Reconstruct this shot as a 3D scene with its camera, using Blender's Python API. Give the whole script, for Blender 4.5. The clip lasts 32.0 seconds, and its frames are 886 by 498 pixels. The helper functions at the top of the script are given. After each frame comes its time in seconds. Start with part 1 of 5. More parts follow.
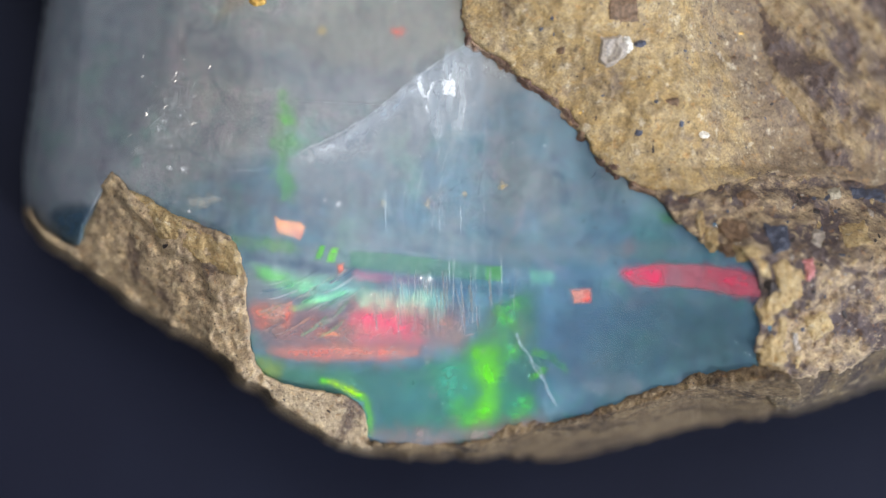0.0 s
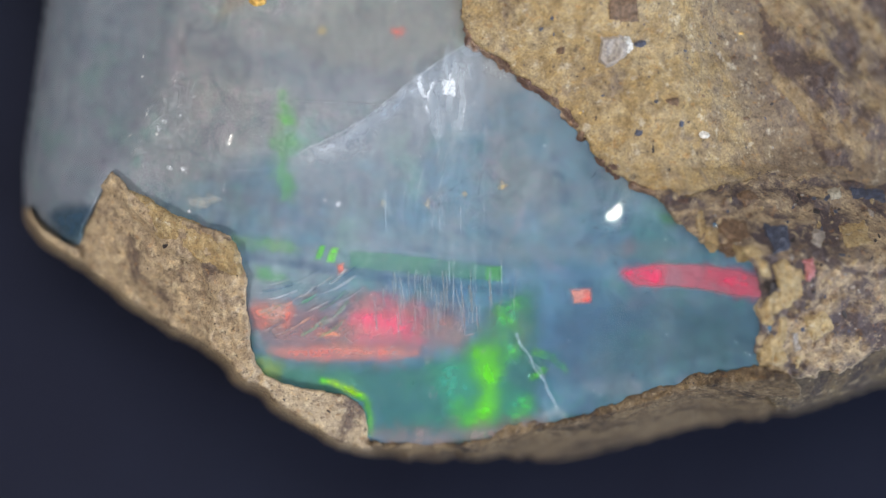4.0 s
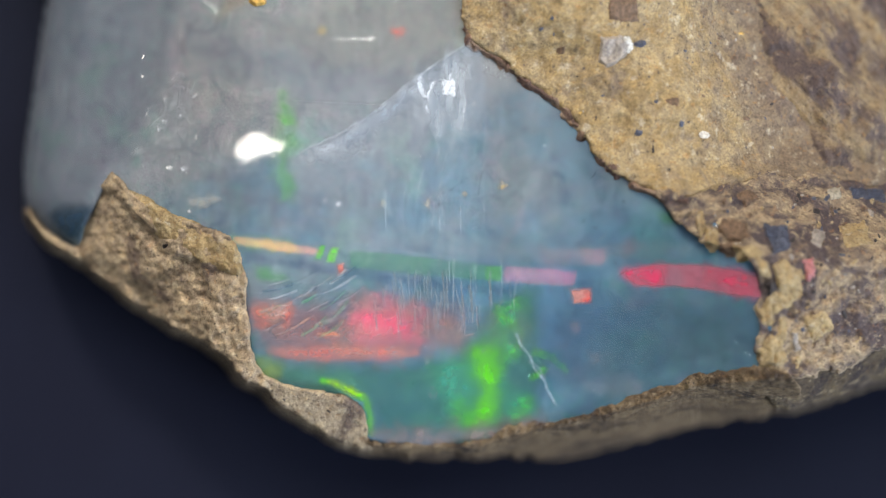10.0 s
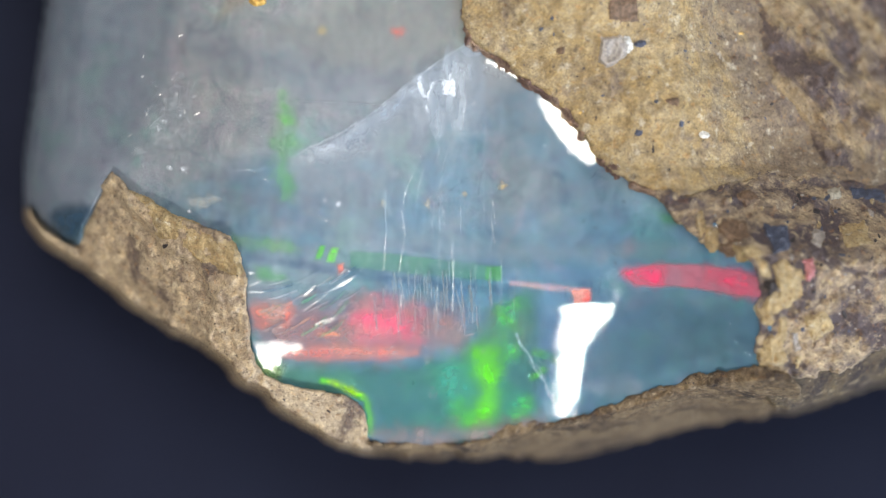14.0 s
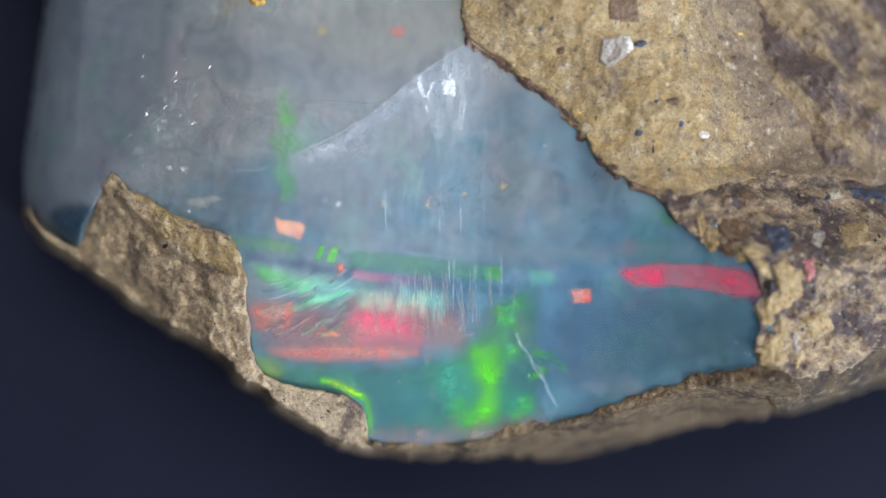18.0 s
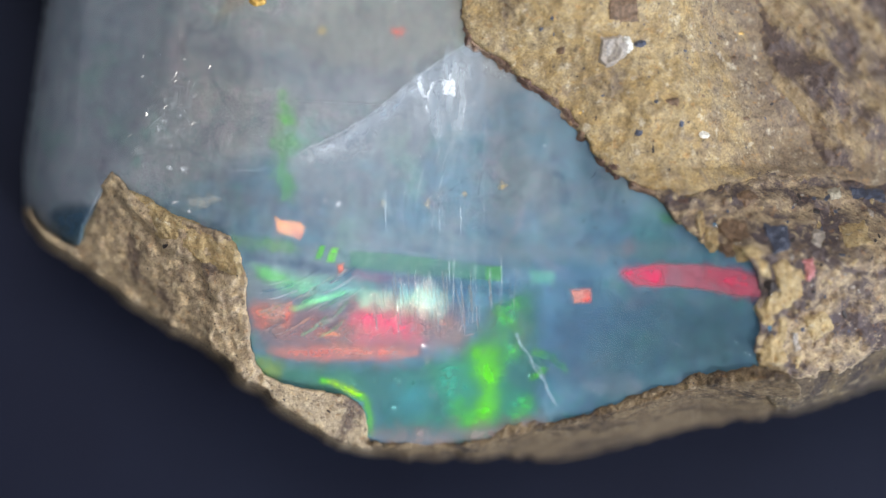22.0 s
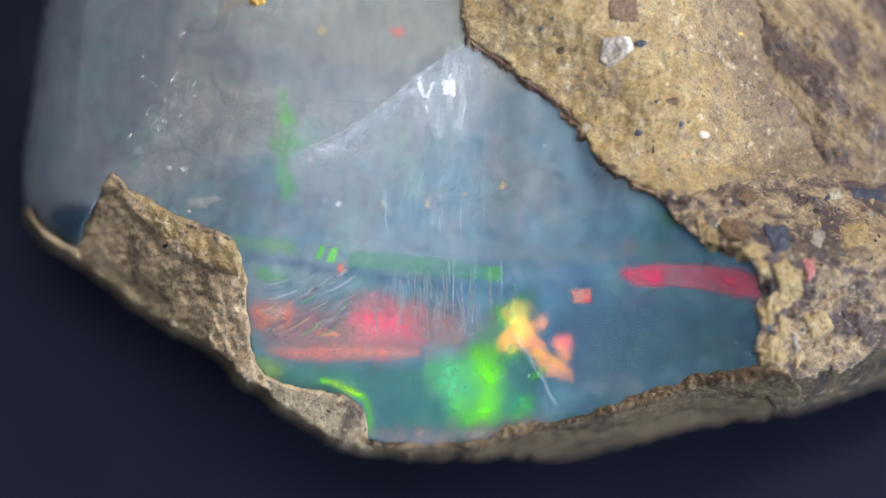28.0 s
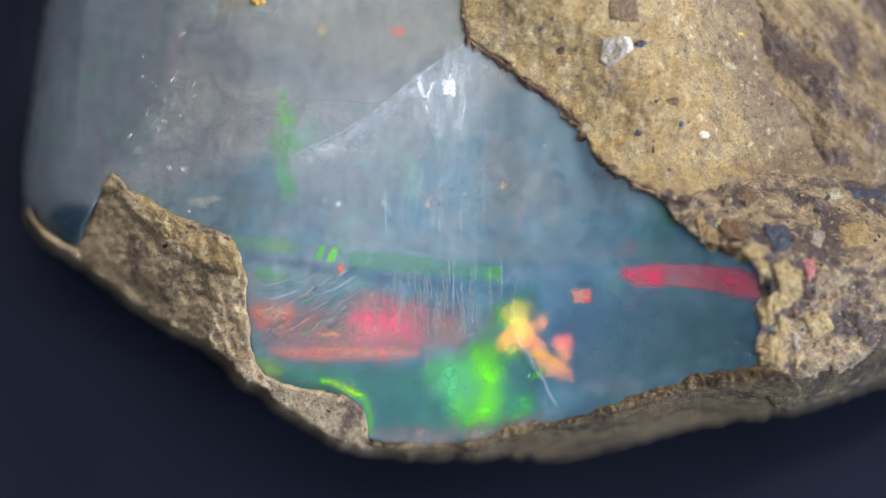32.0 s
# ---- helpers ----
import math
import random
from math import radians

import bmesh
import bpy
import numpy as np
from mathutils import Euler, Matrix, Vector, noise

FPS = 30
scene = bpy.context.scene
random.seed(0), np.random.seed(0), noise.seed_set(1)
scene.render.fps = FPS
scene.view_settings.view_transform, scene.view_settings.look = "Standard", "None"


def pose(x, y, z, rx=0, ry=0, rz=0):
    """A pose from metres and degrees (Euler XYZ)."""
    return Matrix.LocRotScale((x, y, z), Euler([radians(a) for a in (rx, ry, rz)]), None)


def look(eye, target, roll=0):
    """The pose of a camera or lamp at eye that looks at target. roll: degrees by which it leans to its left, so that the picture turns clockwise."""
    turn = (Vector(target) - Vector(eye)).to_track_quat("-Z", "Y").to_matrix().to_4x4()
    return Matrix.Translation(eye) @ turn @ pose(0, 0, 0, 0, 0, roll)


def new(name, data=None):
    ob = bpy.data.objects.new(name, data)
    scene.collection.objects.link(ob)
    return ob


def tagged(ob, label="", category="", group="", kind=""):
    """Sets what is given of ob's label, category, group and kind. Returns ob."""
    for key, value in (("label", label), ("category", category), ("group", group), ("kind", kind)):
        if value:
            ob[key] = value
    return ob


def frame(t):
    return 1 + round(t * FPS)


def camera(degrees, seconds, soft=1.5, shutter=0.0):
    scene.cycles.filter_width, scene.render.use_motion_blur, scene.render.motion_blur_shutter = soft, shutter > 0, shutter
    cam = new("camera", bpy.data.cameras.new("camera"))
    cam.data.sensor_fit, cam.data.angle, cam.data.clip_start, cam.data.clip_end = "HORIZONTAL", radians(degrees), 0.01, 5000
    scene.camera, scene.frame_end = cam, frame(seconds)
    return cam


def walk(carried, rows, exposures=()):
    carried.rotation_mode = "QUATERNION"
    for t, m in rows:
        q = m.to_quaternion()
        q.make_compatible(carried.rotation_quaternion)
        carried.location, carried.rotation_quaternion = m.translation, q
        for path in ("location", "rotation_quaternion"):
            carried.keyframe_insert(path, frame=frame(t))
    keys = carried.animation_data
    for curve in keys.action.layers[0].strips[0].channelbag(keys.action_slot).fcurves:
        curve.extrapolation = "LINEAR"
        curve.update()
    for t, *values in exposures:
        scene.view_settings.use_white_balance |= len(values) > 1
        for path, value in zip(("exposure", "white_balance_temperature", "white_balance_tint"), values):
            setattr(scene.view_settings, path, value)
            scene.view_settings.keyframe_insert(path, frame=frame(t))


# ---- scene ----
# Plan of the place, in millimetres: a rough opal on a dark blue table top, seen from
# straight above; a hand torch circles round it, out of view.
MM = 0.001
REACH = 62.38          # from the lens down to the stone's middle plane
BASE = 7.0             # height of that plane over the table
LAMP_REACH = 78.0      # from the stone to the torch's lens

cam = camera(20.0, 32.0, soft=1.3)
STAND = pose(0, 0, (BASE + REACH) * MM)
walk(cam, [(0.0, STAND), (32.0, STAND)],
     exposures=[(0.0, -0.05, 6600, 11), (1.0, -0.01, 6650, 11), (3.0, -0.07, 6700, 12), (5.5, -0.19, 6150, 10), (6.0, -0.19, 6100, 9), (7.0, 0.07, 6650, 11), (8.0, 0.01, 6850, 11), (10.0, -0.01, 6700, 11),
                (12.0, 0.10, 6550, 11), (14.5, 0.07, 6500, 10), (16.5, -0.13, 6300, 10), (17.0, -0.13, 6250, 10), (18.5, -0.17, 6200, 10), (19.0, -0.19, 6200, 10), (20.0, 0.03, 6600, 10),
                (21.5, 0.01, 6500, 10), (23.0, -0.13, 6350, 10), (25.0, -0.13, 6350, 10), (27.5, -0.01, 6400, 11), (30.0, 0.08, 6300, 10), (31.0, 0.05, 6350, 10), (32.0, -0.05, 6450, 10)])
cam.data.dof.use_dof = True
cam.data.dof.focus_distance = (REACH + 0.2) * MM
cam.data.dof.aperture_fstop = 32.0

# the torch's way round the stone: seconds, bearing, lean
TORCH_WAY = [
    (0.0, -49, 43), (0.3, -55, 44), (0.6, -60, 45), (1.0, -67.0, 43.8), (1.4, -76, 44.2), (1.8, -81.5, 43.2), (2.2, -86.5, 43), (2.6, -95, 43), (3.0, -102, 42.6),
    (3.3, -108, 46), (3.5, -113, 46), (4.2, -150, 46), (4.9, -188, 46), (5.5, -212, 47), (6.0, -222, 49), (6.5, -230, 49), (7.0, -240, 51),
    (7.5, -247, 48), (8.0, -238, 44), (8.5, -221, 43), (9.0, -232, 46), (9.5, -246, 46), (10.0, -248, 46), (10.5, -236, 45),
    (11.0, -219, 43), (11.5, -190, 45), (12.0, -158, 46), (12.4, -138, 46), (12.7, -131.5, 46), (13.0, -127.3, 46), (13.4, -115.5, 46),
    (13.8, -109, 46), (14.3, -102.5, 45.6), (15.5, -78, 46), (16.5, -60, 45.6), (16.8, -57, 44.6), (17.1, -53.5, 44), (17.5, -51, 44), (18.0, -48, 45),
    (19.0, -44, 46), (19.6, -50, 45), (20.0, -59, 46.4), (20.2, -62, 46.8), (20.5, -60, 46.6), (20.8, -55.5, 45), (21.0, -52, 44.5), (21.5, -47, 45), (22.0, -53, 44.3),
    (22.4, -56, 44.6), (22.7, -51, 44.5), (23.2, -46, 46), (24.0, -34, 46), (25.0, -16, 46), (25.5, -6, 46), (26.5, 14, 46), (27.5, 30, 46),
    (28.0, 37, 46), (28.5, 45, 46), (29.0, 54, 46), (29.5, 62, 46), (30.0, 71, 46), (30.5, 71, 46), (31.0, 60, 46),
    (31.5, 48, 46), (32.0, 37, 46)]


def bearing(t):
    """The torch's bearing and lean at t seconds, in degrees."""
    ts = [row[0] for row in TORCH_WAY]
    return np.interp(t, ts, [row[1] for row in TORCH_WAY]), np.interp(t, ts, [row[2] for row in TORCH_WAY])


def torch_place(b, lean):
    """Where the torch's lens stands, in millimetres from the stone's middle."""
    b, lean = radians(b), radians(lean)
    return Vector((math.sin(lean) * math.cos(b), math.sin(lean) * math.sin(b), math.cos(lean))) * LAMP_REACH


def lattice(t, spot=(0.0, 0.0)):
    """The lie of a colour layer at a spot of the plan that throws the torch's light up to the eye when the torch
    stands where it is at t."""
    p = Vector((spot[0], spot[1], -0.6))
    return ((torch_place(*bearing(t)) - p).normalized() + (Vector((0, 0, REACH)) - p).normalized()).normalized()


# ---- added fill light ----
world = bpy.data.worlds.new("room_air")
scene.world = world
world.use_nodes = True
world.node_tree.nodes["Background"].inputs[0].default_value = (0.55, 0.66, 1.0, 1)
world.node_tree.nodes["Background"].inputs[1].default_value = 0.05
scene.view_settings.exposure = 0.0
scene.cycles.transparent_max_bounces = 48


def area(name, m, sx, sy, watts, colour):
    data = bpy.data.lights.new(name, "AREA")
    data.shape, data.size, data.size_y, data.energy, data.color = "RECTANGLE", sx, sy, watts, colour
    ob = new(name, data)
    ob.matrix_world = m
    return ob


# two unseen fill lamps, added to brighten the stone and the table
area("overhead_fill", look((0.012, 0.072, 0.203), (0, 0, 0)), 0.17, 0.14, 0.66, (0.96, 0.98, 1.0))
area("southeast_fill", look((0.178, -0.119, 0.069), (0, 0, 0)), 0.1, 0.0875, 0.85, (0.66, 0.80, 1.0))
TORCH_GLOW = 168.0


# ---- shaping helpers ----
def gradient_noise(x, y, seed=0):
    """Smooth noise of unit scale, about -0.7 to 0.7, for arrays."""
    xi, yi = np.floor(x), np.floor(y)
    fx, fy = x - xi, y - yi
    u, v = fx * fx * fx * (fx * (fx * 6 - 15) + 10), fy * fy * fy * (fy * (fy * 6 - 15) + 10)

    def corner(i, j):
        k = np.sin((xi + i) * 127.1 + (yi + j) * 311.7 + seed * 74.7) * 43758.5453
        a = (k - np.floor(k)) * 2 * np.pi
        return np.cos(a) * (fx - i) + np.sin(a) * (fy - j)

    low = corner(0, 0) * (1 - u) + corner(1, 0) * u
    high = corner(0, 1) * (1 - u) + corner(1, 1) * u
    return low * (1 - v) + high * v


def fbm(x, y, scale, octaves=4, seed=0, fall=0.55):
    total, amp = 0.0 * x, 1.0
    for o in range(octaves):
        total = total + amp * gradient_noise(x / scale + 13.7 * o, y / scale - 7.1 * o, seed + o)
        amp, scale = amp * fall, scale * 0.5
    return total


def ridged(x, y, scale, octaves=3, seed=0):
    total, amp = 0.0 * x, 1.0
    for o in range(octaves):
        total = total + amp * (1 - 2 * np.abs(gradient_noise(x / scale, y / scale, seed + o)))
        amp, scale = amp * 0.5, scale * 0.5
    return total


def ramp(a, b, x):
    t = np.clip((x - a) / (b - a), 0, 1)
    return t * t * (3 - 2 * t)


def rounded(points, steps=4, closed=True):
    """A smooth outline through a few corner points."""
    p = np.array(points, float)
    n = len(p)
    out = []
    for i in range(n if closed else n - 1):
        a, b, c, d = (p[(i + k) % n] if closed else p[min(max(i + k, 0), n - 1)] for k in (-1, 0, 1, 2))
        for s in range(steps):
            t = s / steps
            out.append(0.5 * (2 * b + (c - a) * t + (2 * a - 5 * b + 4 * c - d) * t * t + (3 * b - a - 3 * c + d) * t ** 3))
    if not closed:
        out.append(p[-1])
    return np.array(out)


def inside_by(x, y, outline):
    """How far points lie inside a closed outline; negative outside."""
    best, odd = np.full(x.shape, 1e9), np.zeros(x.shape, bool)
    n = len(outline)
    for i in range(n):
        (ax, ay), (bx, by) = outline[i], outline[(i + 1) % n]
        dx, dy = bx - ax, by - ay
        t = np.clip(((x - ax) * dx + (y - ay) * dy) / (dx * dx + dy * dy + 1e-12), 0, 1)
        best = np.minimum(best, (x - ax - t * dx) ** 2 + (y - ay - t * dy) ** 2)
        if ay != by:
            cross = ((ay > y) != (by > y)) & (x < (bx - ax) * (y - ay) / (by - ay) + ax)
            odd ^= cross
    return np.where(odd, 1, -1) * np.sqrt(best)


def near_line(x, y, line, width):
    """How far points lie inside a stroke of that half width along an open line."""
    best = np.full(x.shape, 1e9)
    for (ax, ay), (bx, by) in zip(line[:-1], line[1:]):
        dx, dy = bx - ax, by - ay
        t = np.clip(((x - ax) * dx + (y - ay) * dy) / (dx * dx + dy * dy + 1e-12), 0, 1)
        best = np.minimum(best, (x - ax - t * dx) ** 2 + (y - ay - t * dy) ** 2)
    return width - np.sqrt(best)


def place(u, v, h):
    """Plan millimetres and height over the middle plane, to metres. Points draw in with height, so that from the lens
    each keeps its plan place.
    """
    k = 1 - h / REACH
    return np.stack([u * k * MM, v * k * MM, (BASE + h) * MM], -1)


def sheet(name, u0, u1, v0, v1, step, height, keep=None, smooth=True):
    """A mesh over a stretch of the plan: height(u, v) gives the form, keep(u, v, h) the stretch that is there."""
    nu, nv = max(3, int((u1 - u0) / step) + 1), max(3, int((v1 - v0) / step) + 1)
    u, v = np.meshgrid(np.linspace(u0, u1, nu), np.linspace(v0, v1, nv))
    h = height(u, v)
    ok = np.ones(u.shape, bool) if keep is None else keep(u, v, h)
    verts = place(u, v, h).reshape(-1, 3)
    idx = np.arange(nu * nv).reshape(nv, nu)
    quads = np.stack([idx[:-1, :-1], idx[:-1, 1:], idx[1:, 1:], idx[1:, :-1]], -1).reshape(-1, 4)
    live = ok.reshape(-1)
    quads = quads[live[quads].any(1)]
    used, flat = np.unique(quads, return_inverse=True)
    me = bpy.data.meshes.new(name)
    me.from_pydata(verts[used].tolist(), [], flat.reshape(-1, 4).tolist())
    if smooth:
        me.polygons.foreach_set("use_smooth", [True] * len(me.polygons))
    return me, used


def part(name, me, material, parent, label=""):
    ob = new(name, me)
    if not me.materials:
        me.materials.append(material)
    ob.parent = parent
    if label:
        ob["label"] = label
    return ob


# ---- materials ----
class Nodes:
    def __init__(self, name):
        self.mat = bpy.data.materials.new(name)
        self.mat.use_nodes = True
        self.tree = self.mat.node_tree
        self.tree.nodes.clear()
        self.out = self.tree.nodes.new("ShaderNodeOutputMaterial")
        self.co = None

    def add(self, kind, **values):
        n = self.tree.nodes.new(kind)
        for key, value in values.items():
            sock = n.inputs[int(key[1:])] if key[0] == "_" and key[1:].isdigit() else n.inputs[key.replace("_", " ")]
            self.feed(sock, value)
        return n

    def feed(self, sock, value):
        if isinstance(value, bpy.types.NodeSocket):
            self.tree.links.new(value, sock)
        else:
            sock.default_value = value

    def space(self, sx=1000.0, sy=1000.0, sz=1000.0, turn=0.0):
        """Object space in millimetres, stretched and turned."""
        tc = self.tree.nodes.new("ShaderNodeTexCoord")
        out = tc.outputs["Object"]
        for scale, angle in (((1, 1, 1), radians(turn)), ((sx, sy, sz), 0.0)):
            m = self.tree.nodes.new("ShaderNodeMapping")
            m.inputs["Scale"].default_value = scale
            m.inputs["Rotation"].default_value = (0, 0, angle)
            self.tree.links.new(out, m.inputs["Vector"])
            out = m.outputs[0]
        return out

    def noise(self, vec, scale, detail=4.0, rough=0.6, distort=0.0):
        n = self.add("ShaderNodeTexNoise", Vector=vec, Scale=scale, Detail=detail, Roughness=rough, Distortion=distort)
        return n.outputs["Fac"]

    def cells(self, vec, scale, feature="F1"):
        n = self.tree.nodes.new("ShaderNodeTexVoronoi")
        n.feature = feature
        self.feed(n.inputs["Vector"], vec)
        n.inputs["Scale"].default_value = scale
        return n

    def steps(self, fac, stops):
        n = self.tree.nodes.new("ShaderNodeValToRGB")
        e = n.color_ramp.elements
        while len(e) < len(stops):
            e.new(0.5)
        for el, (p, c) in zip(e, stops):
            el.position = p
            el.color = (*c, 1) if len(c) == 3 else c
        self.feed(n.inputs[0], fac)
        return n.outputs[0]

    def mask(self, fac, lo, hi):
        n = self.tree.nodes.new("ShaderNodeMapRange")
        n.interpolation_type = "SMOOTHSTEP"
        for i, value in enumerate((fac, lo, hi, 0.0, 1.0)):
            self.feed(n.inputs[i], value)
        return n.outputs[0]

    def math(self, op, a, b=0.0):
        n = self.tree.nodes.new("ShaderNodeMath")
        n.operation = op
        self.feed(n.inputs[0], a), self.feed(n.inputs[1], b)
        return n.outputs[0]

    def mix(self, fac, a, b, kind="MIX"):
        n = self.tree.nodes.new("ShaderNodeMix")
        n.data_type, n.blend_type = "RGBA", kind
        self.feed(n.inputs[0], fac)
        for sock, value in ((n.inputs[6], a), (n.inputs[7], b)):
            self.feed(sock, (*value, 1) if isinstance(value, tuple) and len(value) == 3 else value)
        return n.outputs[2]

    def bump(self, height, strength, dist):
        return self.add("ShaderNodeBump", Strength=strength, Distance=dist, Height=height).outputs[0]

    def done(self, shader):
        self.tree.links.new(shader, self.out.inputs[0])
        return self.mat


def stone_material(name, light, mid, dark, fleck, streak=(1000, 1000, 0), dark_at=0.58, relief=1.0, scale=1.0, pale=(0.52, 0.45, 0.33), from_line=None, mauve_shade=None):
    """Grainy rock: three tones in patches, fine grains, dark flecks and pale grains."""
    n = Nodes(name)
    v, vs = n.space(), n.space(streak[0], streak[1], 1000, streak[2])
    big, mids = n.noise(vs, 0.6 * scale, 7, 0.66, 0.6), n.noise(vs, 2.0 * scale, 7, 0.70, 0.5)
    small, fine = n.noise(vs, 6.5 * scale, 5, 0.70, 0.4), n.noise(v, 18 * scale, 3, 0.7)
    colour = n.mix(n.mask(mids, 0.40, 0.60), mid, light)
    patches = n.mask(big, dark_at - 0.06, dark_at + 0.10)
    if from_line is not None:
        # dark mauve streaks start along a slanting line; partly shade put in the colour
        at = n.add("ShaderNodeSeparateXYZ", Vector=v)
        along = n.math("ADD", at.outputs[0], n.math("MULTIPLY", at.outputs[1], 0.314))
        along = n.math("ADD", along, n.math("MULTIPLY", n.math("SUBTRACT", n.noise(vs, 1.1, 5, 0.65, 0.5), 0.5), 5.0))
        patches = n.math("MULTIPLY", patches, n.mask(along, from_line, from_line + 1.3))
    colour = n.mix(patches, colour, dark)
    if mauve_shade is not None:
        # mauve that thickens towards the flank: weathering plus shade painted into the colour
        at = n.add("ShaderNodeSeparateXYZ", Vector=v)
        along = n.math("ADD", at.outputs[0], n.math("MULTIPLY", at.outputs[1], 0.314))
        streaks = n.noise(n.space(1250, 480, 1000, -38), 1.5, 6, 0.7, 0.5)
        along = n.math("ADD", along, n.math("MULTIPLY", n.math("SUBTRACT", streaks, 0.5), 7.0))
        colour = n.mix(n.math("MULTIPLY", n.mask(along, mauve_shade, mauve_shade + 2.2), 0.75), colour, (0.135, 0.098, 0.076))
    colour = n.mix(n.math("MULTIPLY", n.mask(n.noise(v, 3.2 * scale, 4, 0.65), 0.56, 0.70), 0.75), colour, pale)
    colour = n.mix(n.math("MULTIPLY", n.mask(small, 0.47, 0.30), 0.85), colour, tuple(c * 0.5 for c in dark))
    colour = n.mix(n.math("MULTIPLY", n.mask(n.noise(v, 4.3 * scale, 4, 0.6, 0.5), 0.58, 0.70), 0.5), colour, tuple(c * k for c, k in zip(mid, (1.15, 0.85, 0.6))))
    colour = n.mix(0.85, colour, n.steps(fine, [(0.3, (0.62, 0.62, 0.64)), (0.5, (1.0, 1.0, 1.0)), (0.7, (1.36, 1.34, 1.30))]), "MULTIPLY")
    lumps = n.noise(vs, 3.6 * scale, 3, 0.6, 0.6)
    colour = n.mix(0.7, colour, n.steps(lumps, [(0.32, (0.66, 0.64, 0.68)), (0.5, (1.0, 1.0, 1.0)), (0.66, (1.32, 1.28, 1.16))]), "MULTIPLY")
    grains = n.cells(v, 5.0 * scale)
    spots = n.math("MULTIPLY", n.mask(grains.outputs["Distance"], 0.24, 0.1), n.mask(n.noise(v, 1.7 * scale, 2), 0.56, 0.64))
    colour = n.mix(n.math("MULTIPLY", spots, 0.8), colour, fleck)
    height = n.math("ADD", n.math("ADD", n.math("MULTIPLY", fine, 0.35), n.math("MULTIPLY", small, 1.1)), n.math("ADD", n.math("MULTIPLY", mids, 1.8), n.math("MULTIPLY", lumps, 1.2)))
    b = n.add("ShaderNodeBsdfPrincipled", Base_Color=colour, Roughness=0.85, Normal=n.bump(height, 0.9 * relief, 0.00007))
    b.inputs["Specular IOR Level"].default_value = 0.25
    return n.done(b.outputs[0])


SAND = stone_material("sandy_matrix", (0.325, 0.245, 0.138), (0.275, 0.190, 0.088), (0.172, 0.129, 0.097), (0.07, 0.06, 0.07), dark_at=0.60, relief=0.6, pale=(0.46, 0.39, 0.28), mauve_shade=7.2)
FLANK = stone_material("weathered_flank_rock", (0.265, 0.195, 0.112), (0.20, 0.138, 0.080), (0.092, 0.067, 0.060), (0.06, 0.05, 0.055), streak=(1250, 480, -38), dark_at=0.46, scale=1.1, pale=(0.27, 0.20, 0.125), relief=0.7, from_line=7.6)
# undersides: the shade below the stone is put into this darker mauve
MAUVE = stone_material("shaded_mauve_rock", (0.15, 0.11, 0.062), (0.098, 0.07, 0.046), (0.044, 0.033, 0.031), (0.06, 0.05, 0.055), streak=(1250, 480, -38), dark_at=0.49, scale=1.15, pale=(0.40, 0.31, 0.19))
UMBER = stone_material("umber_grained_rock", (0.42, 0.315, 0.195), (0.255, 0.183, 0.122), (0.088, 0.066, 0.066), (0.04, 0.04, 0.05), dark_at=0.47, scale=1.3, streak=(900, 1250, 10), pale=(0.48, 0.37, 0.22))
BARK = stone_material("fibrous_crust", (0.46, 0.35, 0.225), (0.335, 0.245, 0.155), (0.145, 0.104, 0.08), (0.05, 0.04, 0.04), streak=(1050, 850, 62), dark_at=0.56, scale=1.25, pale=(0.52, 0.42, 0.28))
# lower rim: darker than BARK, with its falling side's shade in the colour
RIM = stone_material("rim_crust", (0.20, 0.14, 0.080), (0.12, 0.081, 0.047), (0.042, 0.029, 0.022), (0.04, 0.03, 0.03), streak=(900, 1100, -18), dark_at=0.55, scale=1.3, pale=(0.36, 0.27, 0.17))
RUST = stone_material("rust_seam", (0.42, 0.30, 0.20), (0.29, 0.185, 0.13), (0.14, 0.085, 0.068), (0.03, 0.02, 0.02), dark_at=0.45, scale=1.8, pale=(0.30, 0.19, 0.11))
TAN = stone_material("tan_chip", (0.43, 0.32, 0.17), (0.34, 0.235, 0.115), (0.21, 0.15, 0.09), (0.2, 0.15, 0.1), dark_at=0.62, scale=1.6)


def plain_grain(name, colour, rough=0.5, gloss=0.4):
    n = Nodes(name)
    v = n.space()
    tone = n.noise(v, 11.0, 4, 0.65)
    col = n.mix(n.mask(tone, 0.35, 0.65), tuple(c * 0.62 for c in colour), tuple(min(c * 1.25, 0.9) for c in colour))
    b = n.add("ShaderNodeBsdfPrincipled", Base_Color=col, Roughness=rough, Normal=n.bump(tone, 0.6, 0.00006))
    b.inputs["Specular IOR Level"].default_value = gloss
    return n.done(b.outputs[0])


SLATE = plain_grain("slate_grain", (0.055, 0.06, 0.085))
BROWN = plain_grain("brown_grain", (0.14, 0.085, 0.05), 0.7)
SOOT = plain_grain("dark_grain", (0.03, 0.022, 0.02), 0.6)
GREY = plain_grain("grey_quartz", (0.27, 0.225, 0.185), 0.3, 0.6)
WHITE = plain_grain("white_grain", (0.56, 0.52, 0.45), 0.35, 0.6)
PALE = plain_grain("pale_grain", (0.36, 0.31, 0.23), 0.6)
OCHRE = plain_grain("ochre_grain", (0.55, 0.33, 0.08), 0.5)


